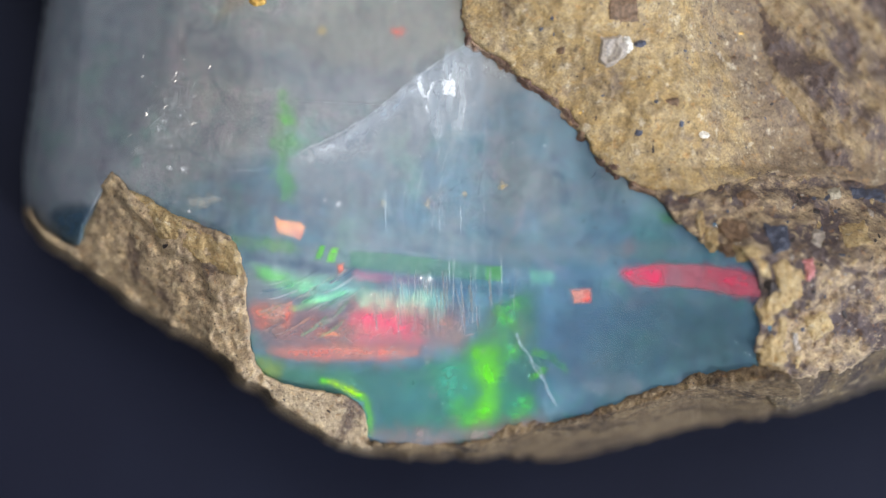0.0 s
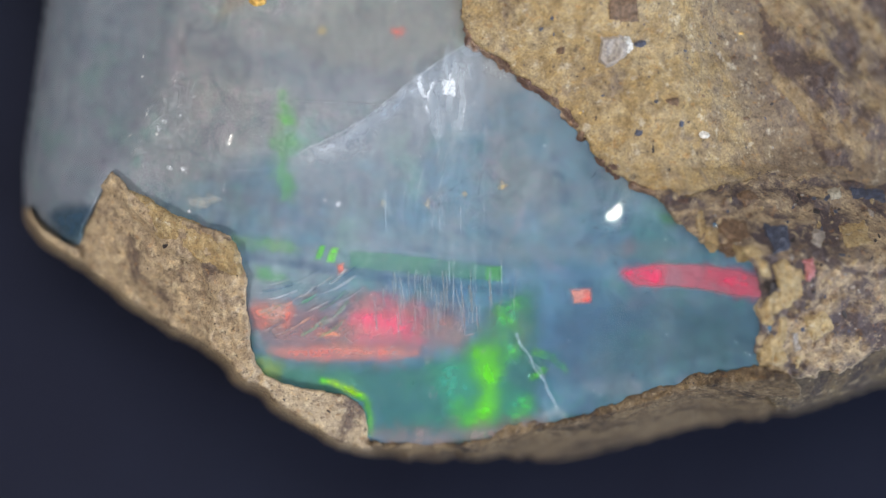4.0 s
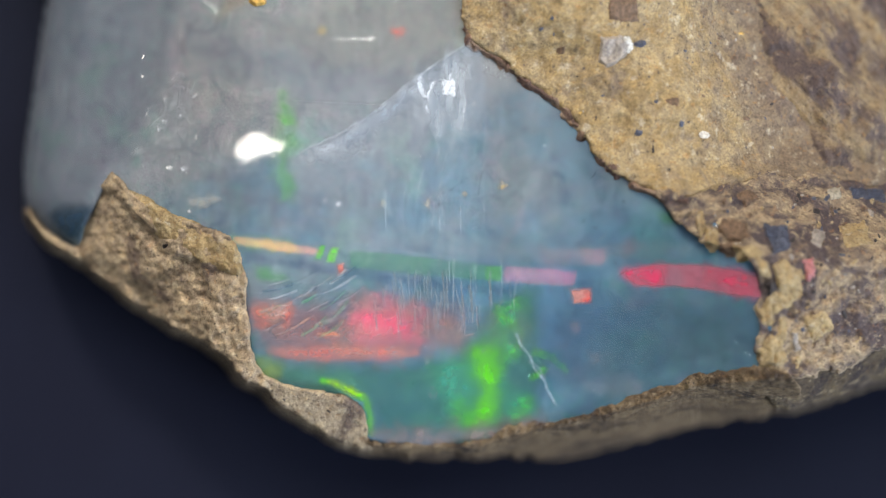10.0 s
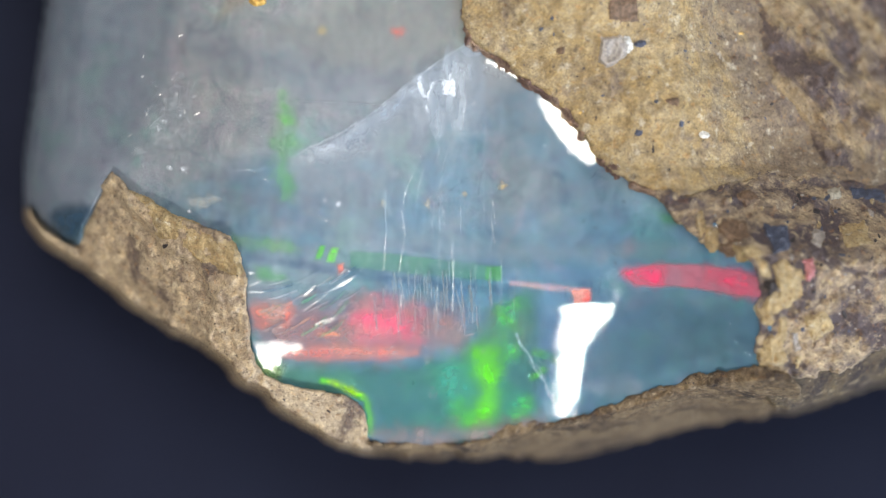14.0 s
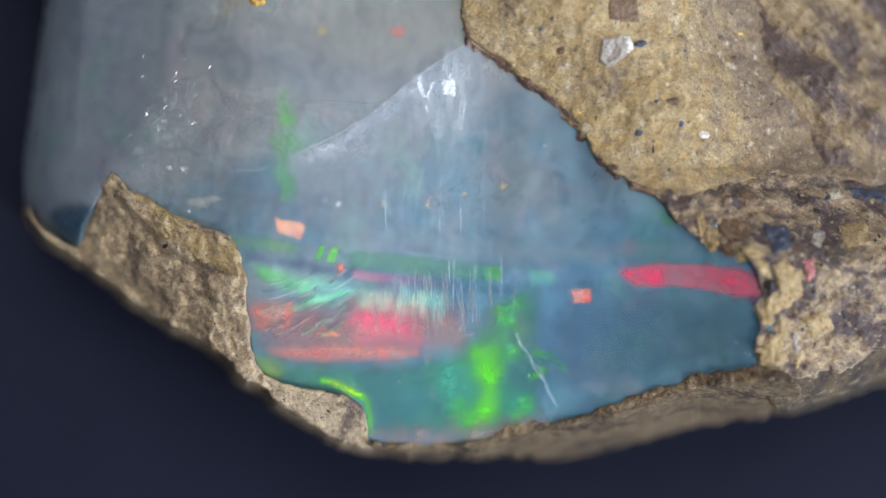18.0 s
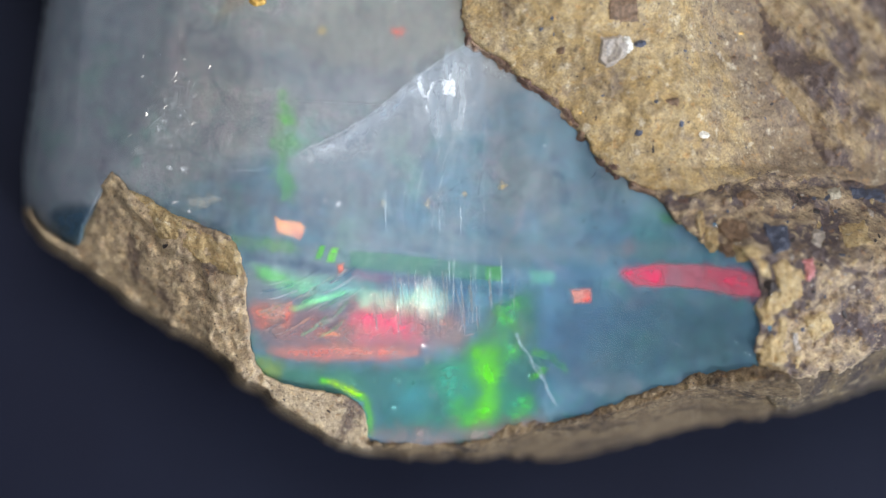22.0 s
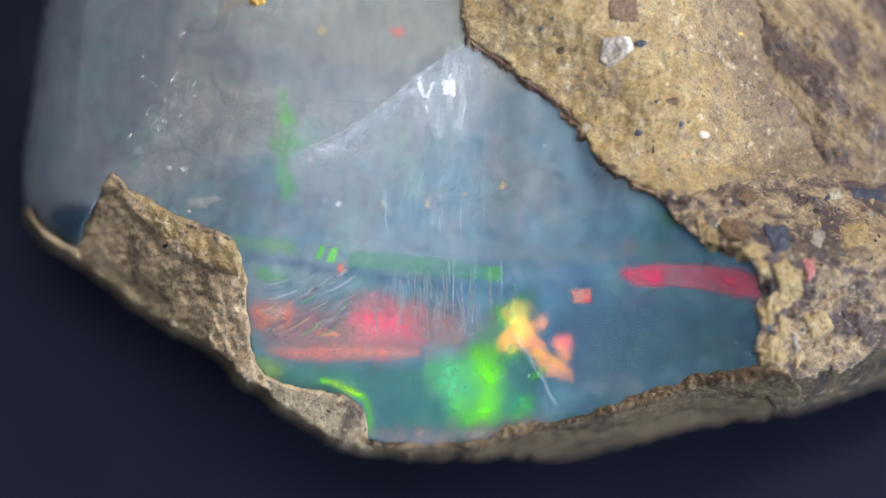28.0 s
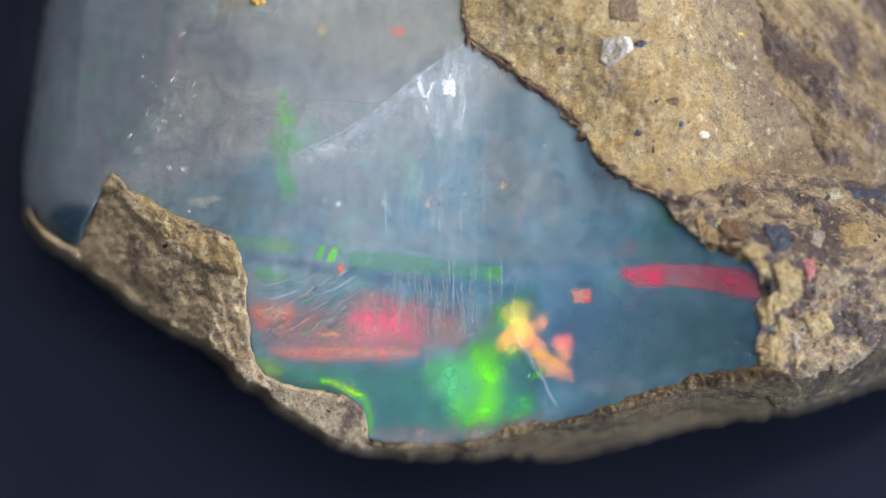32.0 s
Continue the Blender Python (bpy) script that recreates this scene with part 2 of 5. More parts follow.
def opal_core():
    """Milky potch above, blue precious opal below, with cloudy colour inside."""
    n = Nodes("opal_body")
    v = n.space()
    sep = n.add("ShaderNodeSeparateXYZ", Vector=v)
    x, y = sep.outputs[0], sep.outputs[1]
    wob = n.math("MULTIPLY", n.math("SUBTRACT", n.noise(v, 0.35, 4, 0.55), 0.5), 3.2)
    # depth of blue grows towards the lower face
    level = n.math("ADD", n.math("ADD", y, wob), n.math("MULTIPLY", x, -0.30))
    milky = n.mix(n.mask(n.noise(v, 0.22, 4, 0.55), 0.35, 0.65), (0.184, 0.202, 0.212), (0.214, 0.214, 0.210))
    milky = n.mix(n.math("MULTIPLY", n.mask(y, 3.6, 5.6), n.mask(x, -5.0, -1.5)), milky, (0.196, 0.198, 0.178))
    milky = n.mix(n.mask(x, -6.3, -8.2), milky, (0.195, 0.214, 0.240))
    blue = n.mix(n.mask(n.noise(v, 0.5, 5, 0.6, 0.6), 0.35, 0.65), (0.072, 0.148, 0.222), (0.096, 0.186, 0.226))
    blue = n.mix(n.math("MULTIPLY", n.mask(n.noise(v, 0.8, 4, 0.6, 0.8), 0.52, 0.68), 0.55), blue, (0.04, 0.15, 0.15))
    middle = n.mix(n.mask(n.noise(v, 0.45, 4, 0.6), 0.36, 0.64), (0.112, 0.176, 0.222), (0.158, 0.194, 0.212))
    colour = n.mix(n.mask(level, 2.6, 4.2), middle, milky)
    colour = n.mix(n.mask(level, 0.7, -1.2), colour, blue)
    # faint green and violet clouds
    colour = n.mix(n.math("MULTIPLY", n.mask(n.noise(v, 0.6, 3, 0.5, 0.5), 0.56, 0.72), 0.35), colour, (0.12, 0.25, 0.20))
    colour = n.mix(n.math("MULTIPLY", n.mask(n.noise(n.space(1000, 1000, 1000, 60), 0.7, 3, 0.5, 0.5), 0.58, 0.72), 0.25), colour, (0.25, 0.21, 0.24))
    cloud = n.noise(v, 1.3, 6, 0.68, 0.8)
    colour = n.mix(0.75, colour, n.steps(cloud, [(0.28, (0.60, 0.62, 0.70)), (0.5, (1.0, 1.0, 1.0)), (0.72, (1.35, 1.28, 1.22))]), "MULTIPLY")
    veil = n.noise(n.space(2600, 300, 1000, 4), 1.0, 5, 0.65, 0.5)
    colour = n.mix(0.4, colour, n.steps(veil, [(0.35, (0.86, 0.86, 0.88)), (0.55, (1.0, 1.0, 1.0)), (0.75, (1.45, 1.42, 1.38))]), "MULTIPLY")
    tint = n.noise(n.space(1000, 1000, 1000, 33), 2.1, 5, 0.7, 0.4)
    colour = n.mix(0.35, colour, n.steps(tint, [(0.3, (1.18, 0.92, 1.05)), (0.5, (1.0, 1.0, 1.0)), (0.7, (0.80, 1.08, 1.05))]), "MULTIPLY")
    mottle = n.noise(n.space(1000, 1000, 1000, 71), 7.5, 4, 0.7, 0.3)
    colour = n.mix(0.2, colour, n.steps(mottle, [(0.30, (1.26, 0.90, 1.10)), (0.5, (1.0, 1.0, 1.0)), (0.70, (0.78, 1.12, 0.98))]), "MULTIPLY")
    flock = n.noise(n.space(1300, 800, 1000, 20), 4.2, 6, 0.75, 0.6)
    colour = n.mix(0.22, colour, n.steps(flock, [(0.30, (0.78, 0.79, 0.80)), (0.5, (1.0, 1.0, 1.0)), (0.72, (1.30, 1.28, 1.26))]), "MULTIPLY")
    grain = n.noise(v, 30, 3, 0.75)
    colour = n.mix(0.7, colour, n.steps(grain, [(0.28, (0.66, 0.66, 0.68)), (0.5, (1.0, 1.0, 1.0)), (0.72, (1.42, 1.40, 1.38))]), "MULTIPLY")
    b = n.add("ShaderNodeBsdfPrincipled", Base_Color=colour, Roughness=0.6)
    b.inputs["Specular IOR Level"].default_value = 0.1
    return n.done(b.outputs[0])


def opal_skin():
    """The clear polished outer film: gloss over whatever lies below, broken by fine scratches."""
    n = Nodes("polished_film")
    v = n.space()
    x = n.add("ShaderNodeSeparateXYZ", Vector=v).outputs[0]
    y = n.add("ShaderNodeSeparateXYZ", Vector=v).outputs[1]
    worn = n.math("MULTIPLY", n.math("MULTIPLY", n.mask(x, -2.6, -1.9), n.mask(x, 2.0, 1.0)), n.mask(y, -3.3, -2.0))
    waves = n.noise(n.space(1100, 800, 1000, 8), 1.3, 5, 0.6, 0.3)
    grooves = n.noise(n.space(5200, 520, 1000, -4), 1.0, 4, 0.7, 0.4)
    rub = n.noise(n.space(6000, 700, 1000, -12), 1.0, 3, 0.6)
    pits = n.cells(v, 4.0)
    pit = n.math("MULTIPLY", n.mask(pits.outputs["Distance"], 0.16, 0.05), n.mask(n.noise(v, 2.0, 2), 0.52, 0.6))
    cracks = n.math("MULTIPLY", n.mask(n.cells(n.space(1500, 900, 1000, 30), 0.9, "DISTANCE_TO_EDGE").outputs["Distance"], 0.03, 0.0), n.mask(n.noise(v, 0.9, 3), 0.5, 0.62))
    height = n.math("ADD", n.math("MULTIPLY", waves, 0.16), n.math("MULTIPLY", n.math("MULTIPLY", grooves, worn), 0.10))
    height = n.math("SUBTRACT", n.math("ADD", height, n.math("MULTIPLY", rub, 0.02)), n.math("MULTIPLY", n.math("MAXIMUM", pit, cracks), 0.6))
    nrm = n.bump(height, 1.0, 0.00005)
    rough = n.math("ADD", 0.045, n.math("MULTIPLY", n.mask(rub, 0.45, 0.75), 0.05))
    flecked = n.math("MULTIPLY", n.mask(x, -3.3, -4.0), n.mask(n.noise(n.space(700, 3600, 1000, 32), 1.2, 4, 0.7), 0.60, 0.52))
    fibre = n.noise(n.space(4600, 360, 1000, -4), 1.0, 5, 0.7, 0.4)
    torn = n.math("MULTIPLY", n.mask(fibre, 0.485, 0.525), n.mask(n.noise(v, 5.0, 4, 0.7), 0.36, 0.42))
    shine = n.math("SUBTRACT", 1.0, n.math("MULTIPLY", worn, n.math("SUBTRACT", 1.0, torn)))
    # gloss cut along the growth line in the east, dropping a stray torch reflection
    dull = n.math("MULTIPLY", n.math("MULTIPLY", n.mask(y, -1.42, -1.32), n.mask(y, -0.72, -0.80)), n.math("MULTIPLY", n.mask(x, 1.4, 1.8), n.mask(x, 4.5, 4.2)))
    # and the feathered fracture in the west has no polish
    feather = n.math("MULTIPLY", n.mask(n.math("ADD", x, n.math("MULTIPLY", n.noise(v, 1.6, 4, 0.6), 0.5)), -1.85, -2.05), n.mask(y, -2.85, -2.65))
    shine = n.math("MULTIPLY", shine, n.math("SUBTRACT", 1.0, n.math("MAXIMUM", dull, feather)))
    shine = n.math("MULTIPLY", shine, n.math("SUBTRACT", 1.0, n.math("MAXIMUM", n.math("MAXIMUM", pit, cracks), flecked)))
    g = n.add("ShaderNodeBsdfGlossy", Color=n.mix(shine, (0.0, 0.0, 0.0), n.mix(worn, (0.0150, 0.0149, 0.0142), (0.0115, 0.0114, 0.0106))), Roughness=rough, Normal=nrm)
    haze = n.add("ShaderNodeBsdfGlossy", Color=(0.0008, 0.0008, 0.0008, 1), Roughness=0.3, Normal=nrm)
    t = n.add("ShaderNodeBsdfTransparent", Color=(0.97, 0.97, 0.97, 1))
    s = n.add("ShaderNodeAddShader", _0=t.outputs[0], _1=n.add("ShaderNodeAddShader", _0=g.outputs[0], _1=haze.outputs[0]).outputs[0])
    return n.done(s.outputs[0])


OPAL, FILM = opal_core(), opal_skin()


def colour_layer(name, colour, second=None, strength=1.0, when=None, peak=0.0, rough=0.45, scale=3.0, ragged=0.5, stretch=(1, 1, 0), spot=(0.0, 0.0)):
    """A colour layer in the opal: body colour shown by any light, and, where 'when' is given, a flash that comes
    when the torch stands as it does then. Its rim frays by noise."""
    n = Nodes(name)
    v = n.space(1000 * stretch[0], 1000 * stretch[1], 1000, stretch[2])
    rim = n.tree.nodes.new("ShaderNodeAttribute")
    rim.attribute_name = "depth_in"
    fray = n.math("MULTIPLY", n.math("SUBTRACT", n.noise(v, scale, 5, 0.62, 0.3), 0.5), 2.0 * ragged)
    streaks = n.math("MULTIPLY", n.math("SUBTRACT", n.noise(n.space(3800, 900, 1000, 6), 1.5, 4, 0.65), 0.5), 0.5 * ragged)
    m = n.mask(n.math("ADD", n.math("ADD", n.math("MINIMUM", rim.outputs["Fac"], 1.0), fray), streaks), 0.0, 1.0)
    m = n.math("MULTIPLY", m, n.math("ADD", 1.0 - 0.55 * ragged, n.math("MULTIPLY", n.mask(n.noise(v, scale * 1.7, 5, 0.7, 0.1), 0.33, 0.62), 0.55 * ragged)))
    patch = n.mask(n.noise(v, scale * 0.45, 3, 0.5, 0.4), 0.38, 0.62)
    col = n.mix(patch, colour, second or colour)
    clear = n.add("ShaderNodeBsdfTransparent")
    if strength > 0:
        d = n.add("ShaderNodeBsdfDiffuse", Color=col)
        base = n.add("ShaderNodeMixShader", _0=n.math("MULTIPLY", m, strength), _1=clear.outputs[0], _2=d.outputs[0]).outputs[0]
    else:
        base = clear.outputs[0]
    if when is not None and peak > 0:
        # weaker for a tighter lobe, so that every flash reaches the same brightness
        amount = n.math("MULTIPLY", m, min(0.9, peak * (rough ** 4 + 0.003) * 3.6))
        tint = n.mix(amount, (0.0, 0.0, 0.0), col)
        g = n.add("ShaderNodeBsdfGlossy", Color=tint, Roughness=rough, Normal=n.add("ShaderNodeCombineXYZ", **dict(zip("XYZ", lattice(when, spot)))).outputs[0])
        base = n.add("ShaderNodeAddShader", _0=base, _1=g.outputs[0]).outputs[0]
    return n.done(base)


def table_material():
    n = Nodes("dark_blue_table")
    v = n.space()
    tone = n.noise(v, 0.12, 4, 0.5)
    col = n.mix(n.mask(tone, 0.3, 0.7), (0.0086, 0.0094, 0.0176), (0.0102, 0.0119, 0.0224))
    b = n.add("ShaderNodeBsdfPrincipled", Base_Color=col, Roughness=0.5)
    b.inputs["Specular IOR Level"].default_value = 0.04
    return n.done(b.outputs[0])


def paint(name, colour, rough=0.8):
    n = Nodes(name)
    v = n.space(1, 1, 1)
    tone = n.noise(v, 6.0, 4, 0.6)
    col = n.mix(n.mask(tone, 0.3, 0.7), tuple(c * 0.94 for c in colour), colour)
    b = n.add("ShaderNodeBsdfPrincipled", Base_Color=col, Roughness=rough)
    return n.done(b.outputs[0])


# ---- unseen walls, added to close the place ----
def box_mesh(name, x0, x1, y0, y1, z0, z1, bevel=0.0):
    bm = bmesh.new()
    bmesh.ops.create_cube(bm, size=1.0, matrix=Matrix.Translation(((x0 + x1) / 2, (y0 + y1) / 2, (z0 + z1) / 2)) @ Matrix.Diagonal((x1 - x0, y1 - y0, z1 - z0, 1)))
    if bevel:
        bmesh.ops.bevel(bm, geom=bm.edges[:], offset=bevel, segments=2, affect="EDGES")
    me = bpy.data.meshes.new(name)
    bm.to_mesh(me)
    bm.free()
    return me


def room():
    """Small unseen grey box added on the table to close in stone, lens, torch."""
    wall_mat, ceil_mat = paint("wall_card", (0.40, 0.40, 0.40)), paint("ceiling_card", (0.7, 0.7, 0.69))
    for name, b, mat, label in (
            ("ceiling", (-0.262, 0.262, -0.262, 0.262, 0.2125, 0.2185), ceil_mat, "plain white unseen lid added to close the place"),
            ("wall_north", (-0.25, 0.25, 0.25, 0.262, 0.0, 0.2125), wall_mat, "plain grey unseen wall added to close the place"),
            ("wall_south", (-0.25, 0.25, -0.262, -0.25, 0.0, 0.2125), wall_mat, "plain grey unseen wall added to close the place"),
            ("wall_west", (-0.262, -0.25, -0.262, 0.262, 0.0, 0.2125), wall_mat, "plain grey unseen wall added to close the place"),
            ("wall_east", (0.25, 0.262, -0.262, 0.262, 0.0, 0.2125), wall_mat, "plain grey unseen wall added to close the place")):
        me = box_mesh(name, *b)
        me.materials.append(mat)
        tagged(new(name, me), label, "wall" if "wall" in name else name, kind="structure")
    me = box_mesh("table_top", -0.30, 0.30, -0.30, 0.30, -0.02, 0.0, 0.002)
    me.materials.append(table_material())
    tagged(new("table_top", me), "smooth dark navy blue table top under the stone", "table", kind="structure")


room()

# ---- the stone ----
stone = tagged(new("opal_specimen"), "rough milky blue opal in sandy rock with green and pink flashes", "gemstone")
stone.location = (0, 0, 0)

BODY = rounded([(-9.67, 8.01), (-9.77, 6.19), (-10.07, 4.08), (-10.33, 2.12), (-10.27, 1), (-9.6, 0.22), (-9.04, -0.06), (-8.12, -0.58), (-6.93, -1.29), (-5.64, -2.03), (-4.88, -2.85), (-4.03, -3.52), (-2.89, -4), (-1.82, -4.76),
                (-0.34, -4.92), (1.07, -4.81), (1.7, -4.56), (3.03, -4.34), (4.29, -4.03), (5.28, -3.62), (6.4, -3.3), (7.38, -3.07), (8.17, -2.9), (8.14, -1.67), (8.11, -0.48), (7, 0.52),
                (6.12, 0.97), (5.12, 1.64), (4.35, 2.15), (3.79, 2.85), (3.4, 3.58), (2.5, 4.22), (1.66, 4.92), (1.12, 5.63), (0.93, 8.01)], 3)
SPAN = np.linspace(-14, 14, 561)
LEAN_X = np.interp(SPAN, [-14, -10.6, -9, -7, -5.2, -4.5, -3.9, -3.1, -2.4, -1.2, -0.6, -0.2, 0.2, 0.9, 1.7, 3.0, 4.0, 4.9, 5.6, 7.0, 14],
                   [1.0, 0.85, 0.62, 0.45, 0.38, 0.106, 0.0, -0.07, -0.148, -0.192, -0.216, -0.216, -0.178, -0.085, 0.01, 0.14, 0.215, 0.308, 0.42, 0.66, 0.3])
RISE_X = np.cumsum(LEAN_X) * (SPAN[1] - SPAN[0])
RISE_X -= np.interp(0, SPAN, RISE_X)
# lean to the south along the west and the east of the face, and the rise that it makes from v = -1.6
LEAN_WEST = np.interp(SPAN, [-14, -4, -3.1, -2.0, -0.9, -0.4, 0.3, 14], [0.47, 0.46, 0.360, 0.343, 0.325, 0.19, 0.06, 0.06])
LEAN_EAST = np.interp(SPAN, [-14, -3.6, -2, 0, 1.7, 2.2, 3.0, 14], [0.30, 0.30, 0.33, 0.36, 0.385, 0.25, 0.06, 0.06])
LEAN_MID = np.interp(SPAN, [-14, -3.5, -2, -1.05, -0.9, -0.6, 0, 0.6, 1.3, 14], [0.33, 0.350, 0.385, 0.43, 0.32, 0.30, 0.24, 0.14, 0.06, 0.06])
RISE_WEST, RISE_MID, RISE_EAST = (np.cumsum(a) * (SPAN[1] - SPAN[0]) for a in (LEAN_WEST, LEAN_MID, LEAN_EAST))
RISE_WEST, RISE_MID, RISE_EAST = (a - np.interp(-1.6, SPAN, a) for a in (RISE_WEST, RISE_MID, RISE_EAST))
RIDGE = [(-5.39, 1.98), (-3.56, 2.4), (-2.02, 3.17), (-0.62, 4.29), (0.65, 5.14)]


CRUST_EDGE = [(-8.26, 1.94), (-6.79, 0.88), (-5.6, 0.46), (-4.91, -0.55), (-4.77, -2.79), (-4.27, -3.49)]
CRUST_LINE = [(-8.26, 1.94), (-8.03, 1.81), (-7.63, 1.35), (-6.79, 0.88), (-5.6, 0.46), (-5.14, 0.13), (-4.91, -0.55), (-4.83, -1.67), (-4.67, -2.74), (-4.29, -3.3), (-4.18, -3.56),
              (-4.97, -3.24), (-5.6, -2.51), (-6.93, -1.84), (-8.12, -1), (-9.13, -0.1), (-9.01, 0.58), (-8.59, 1.35)]


def face_height(u, v):
    """The opal's broken face: a milky shelf above, and below it a hollowed face that leans to the south."""
    east, west = ramp(3.2, 4.8, u), ramp(2.2, 1.0, u)
    h = np.interp(u, SPAN, RISE_X) - 0.66 + west * np.interp(v, SPAN, RISE_WEST) + (1 - east - west) * np.interp(v, SPAN, RISE_MID) + east * np.interp(v, SPAN, RISE_EAST)
    h = h - 0.013 * np.logaddexp(0, (u - 3.2) / 0.4) * 0.4 * (v + 2.2)
    # the shelf edge in the milky part
    side = (v - np.interp(u, [-5.4, -3.56, -2.02, -0.62, 0.65], [1.98, 2.4, 3.17, 4.29, 5.14]))
    h = h + 0.06 * ramp(-0.5, 0.1, side) * ramp(1.0, 0.2, u) * ramp(-5.2, -3.6, u)
    # the facet at the west end falls away
    west = u - np.interp(v, [-2, 2.26, 4.4, 6.2], [-8.3, -7.7, -6.8, -6.7])
    h = h - 0.12 * np.logaddexp(0, -west / 0.3) * 0.3
    return h + 0.005 * fbm(u, v, 1.3, 2, 5)


def body_height(u, v, lift=0.0):
    d = inside_by(u, v, BODY)
    h = face_height(u, v)
    r = np.interp(u, [-9.2, -7.5], [1.25, 0.07])
    k = np.clip(1 - d / r, 0, 1)
    if u.min() < -4.0:
        h = h - 2.6 * ramp(0.04, 0.4, inside_by(u, v, CRUST_LINE))
    h = h - r * (1 - np.sqrt(np.maximum(0, 1 - k * k * 0.999))) - 50 * np.maximum(0, -d)
    return np.maximum(h, -6.2) + lift


def body_keep(u, v, h):
    return (inside_by(u, v, BODY) > -0.16) & (h > -6.1)


me, _ = sheet("opal_body", -10.9, 10.4, -5.4, 8.2, 0.05, body_height, body_keep)
core = part("opal_body", me, OPAL, stone, "milky grey to deep blue translucent opal")
me, _ = sheet("polished_face", -10.9, 10.4, -5.4, 8.2, 0.07, lambda u, v: body_height(u, v, 0.07), body_keep)
part("polished_face", me, FILM, core, "clear glossy polished surface")

LAYER = [0]


def layer(name, points, material, soft=0.12, width=0.0, label="", parent=None, fade=None):
    """A thin colour layer just under the polish, from an outline (or a stroke of that half width)."""
    shape = rounded(points, 3 if soft > 0.075 or width else 1, closed=not width) if len(points) > 2 else np.array(points, float)
    soft = soft * (1.0 if width and width < 0.05 else 1.5)
    pad = soft + width + 0.1
    (u0, v0), (u1, v1) = shape.min(0) - pad, shape.max(0) + pad

    def depth(u, v):
        return near_line(u, v, shape, width) if width else inside_by(u, v, shape)

    LAYER[0] += 1
    lift = 0.006 + 0.0003 * LAYER[0]
    step = min(0.06, max(0.018, min(u1 - u0, v1 - v0) / 14))
    me, used = sheet(name, u0, u1, v0, v1, step, lambda u, v: body_height(u, v, lift), lambda u, v, h: (depth(u, v) > -soft) & (inside_by(u, v, BODY) > -0.02))
    nu, nv = max(3, int((u1 - u0) / step) + 1), max(3, int((v1 - v0) / step) + 1)
    u, v = np.meshgrid(np.linspace(u0, u1, nu), np.linspace(v0, v1, nv))
    inner = (depth(u, v) + soft * 0.5) / (soft * 1.5)
    inner = (inner if fade is None else np.minimum(inner, fade(u, v))).reshape(-1)[used]
    me.attributes.new("depth_in", "FLOAT", "POINT").data.foreach_set("value", np.clip(inner, -1, 2).astype(np.float32))
    return part(name, me, material, parent or core, label)


# zones of the milky part
RIDGE_U, RIDGE_V = [p[0] for p in RIDGE], [p[1] for p in RIDGE]


def below_ridge(u, v):
    d = (np.interp(u, RIDGE_U, RIDGE_V) - v) * 0.82
    return np.where(d > 0, np.minimum(d / 0.05, 1.0) * (1 - np.clip(d / 2.2, 0, 1)), 0) * ramp(-4.4, -2.9, u)


layer("ridge_veil", [(-4.41, 2.19), (-2.02, 3.31), (-0.62, 4.43), (0.72, 5.35), (3.03, 3.17), (1.63, 1.56), (-2.58, 0.58)],
      colour_layer("ridge_haze", (0.37, 0.38, 0.39), (0.29, 0.315, 0.345), 0.62, scale=1.8, ragged=0.5), 0.1, fade=below_ridge, label="pale haze under the broken ridge")
layer("west_facet", [(-10.44, 7.87), (-6.54, 7.87), (-6.68, 5.35), (-6.79, 4.22), (-7.32, 3.1), (-7.7, 2.19), (-8.33, 1.98), (-9.32, 0.29), (-10.44, 0.58)],
      colour_layer("west_facet", (0.14, 0.17, 0.205), (0.16, 0.185, 0.215), 0.28, scale=0.9, ragged=0.3), 0.2, label="smooth side facet of the milky opal")
layer("blue_corner", [(-9.67, 1), (-8.76, 1.07), (-8.9, 0.43), (-9.25, 0.15), (-9.74, 0.58)], colour_layer("blue_corner", (0.035, 0.07, 0.11), None, 0.9, scale=1.5, ragged=0.3), 0.2)
layer("lilac_cloud", [(-6.65, 5.63), (-6.4, 5.91), (-6.34, 4.36), (-6.65, 4.36)], colour_layer("lilac_cloud", (0.30, 0.235, 0.24), None, 0.2, scale=2), 0.25)
layer("cream_cloud", [(-5.6, 5.7), (-4.83, 6.12), (-4.27, 6.61), (-4.41, 7.03), (-5.39, 6.33)], colour_layer("cream_cloud", (0.42, 0.36, 0.27), None, 0.45, scale=2), 0.2)
layer("blue_cloud", [(-6.09, 5.35), (-3.7, 5.14), (-1.18, 4.43), (-2.02, 3.66), (-4.97, 4.08), (-6.23, 4.64)], colour_layer("blue_cloud", (0.19, 0.215, 0.26), None, 0.25, scale=1.2, ragged=0.8), 0.5)
layer("grey_cloud", [(-4.41, 5.63), (-2.58, 5.91), (0.22, 6.05), (0.08, 5.21), (-1.32, 4.5), (-3.14, 4.64)], colour_layer("grey_cloud", (0.27, 0.27, 0.255), None, 0.55, scale=1.0, ragged=0.7), 0.5)
layer("lilac_cloud", [(-6.09, 1.98), (-4.55, 1.84), (-3.14, 1.14), (-4.27, 0.58), (-5.67, 1)], colour_layer("lilac_cloud_two", (0.22, 0.21, 0.24), None, 0.3, scale=1.4, ragged=0.8), 0.5)
layer("pale_line", [(-3.98, 3.69), (-2.58, 3.63), (-1.25, 3.58)], colour_layer("pale_line", (0.33, 0.34, 0.36), None, 0.5, scale=3), 0.04, 0.02)
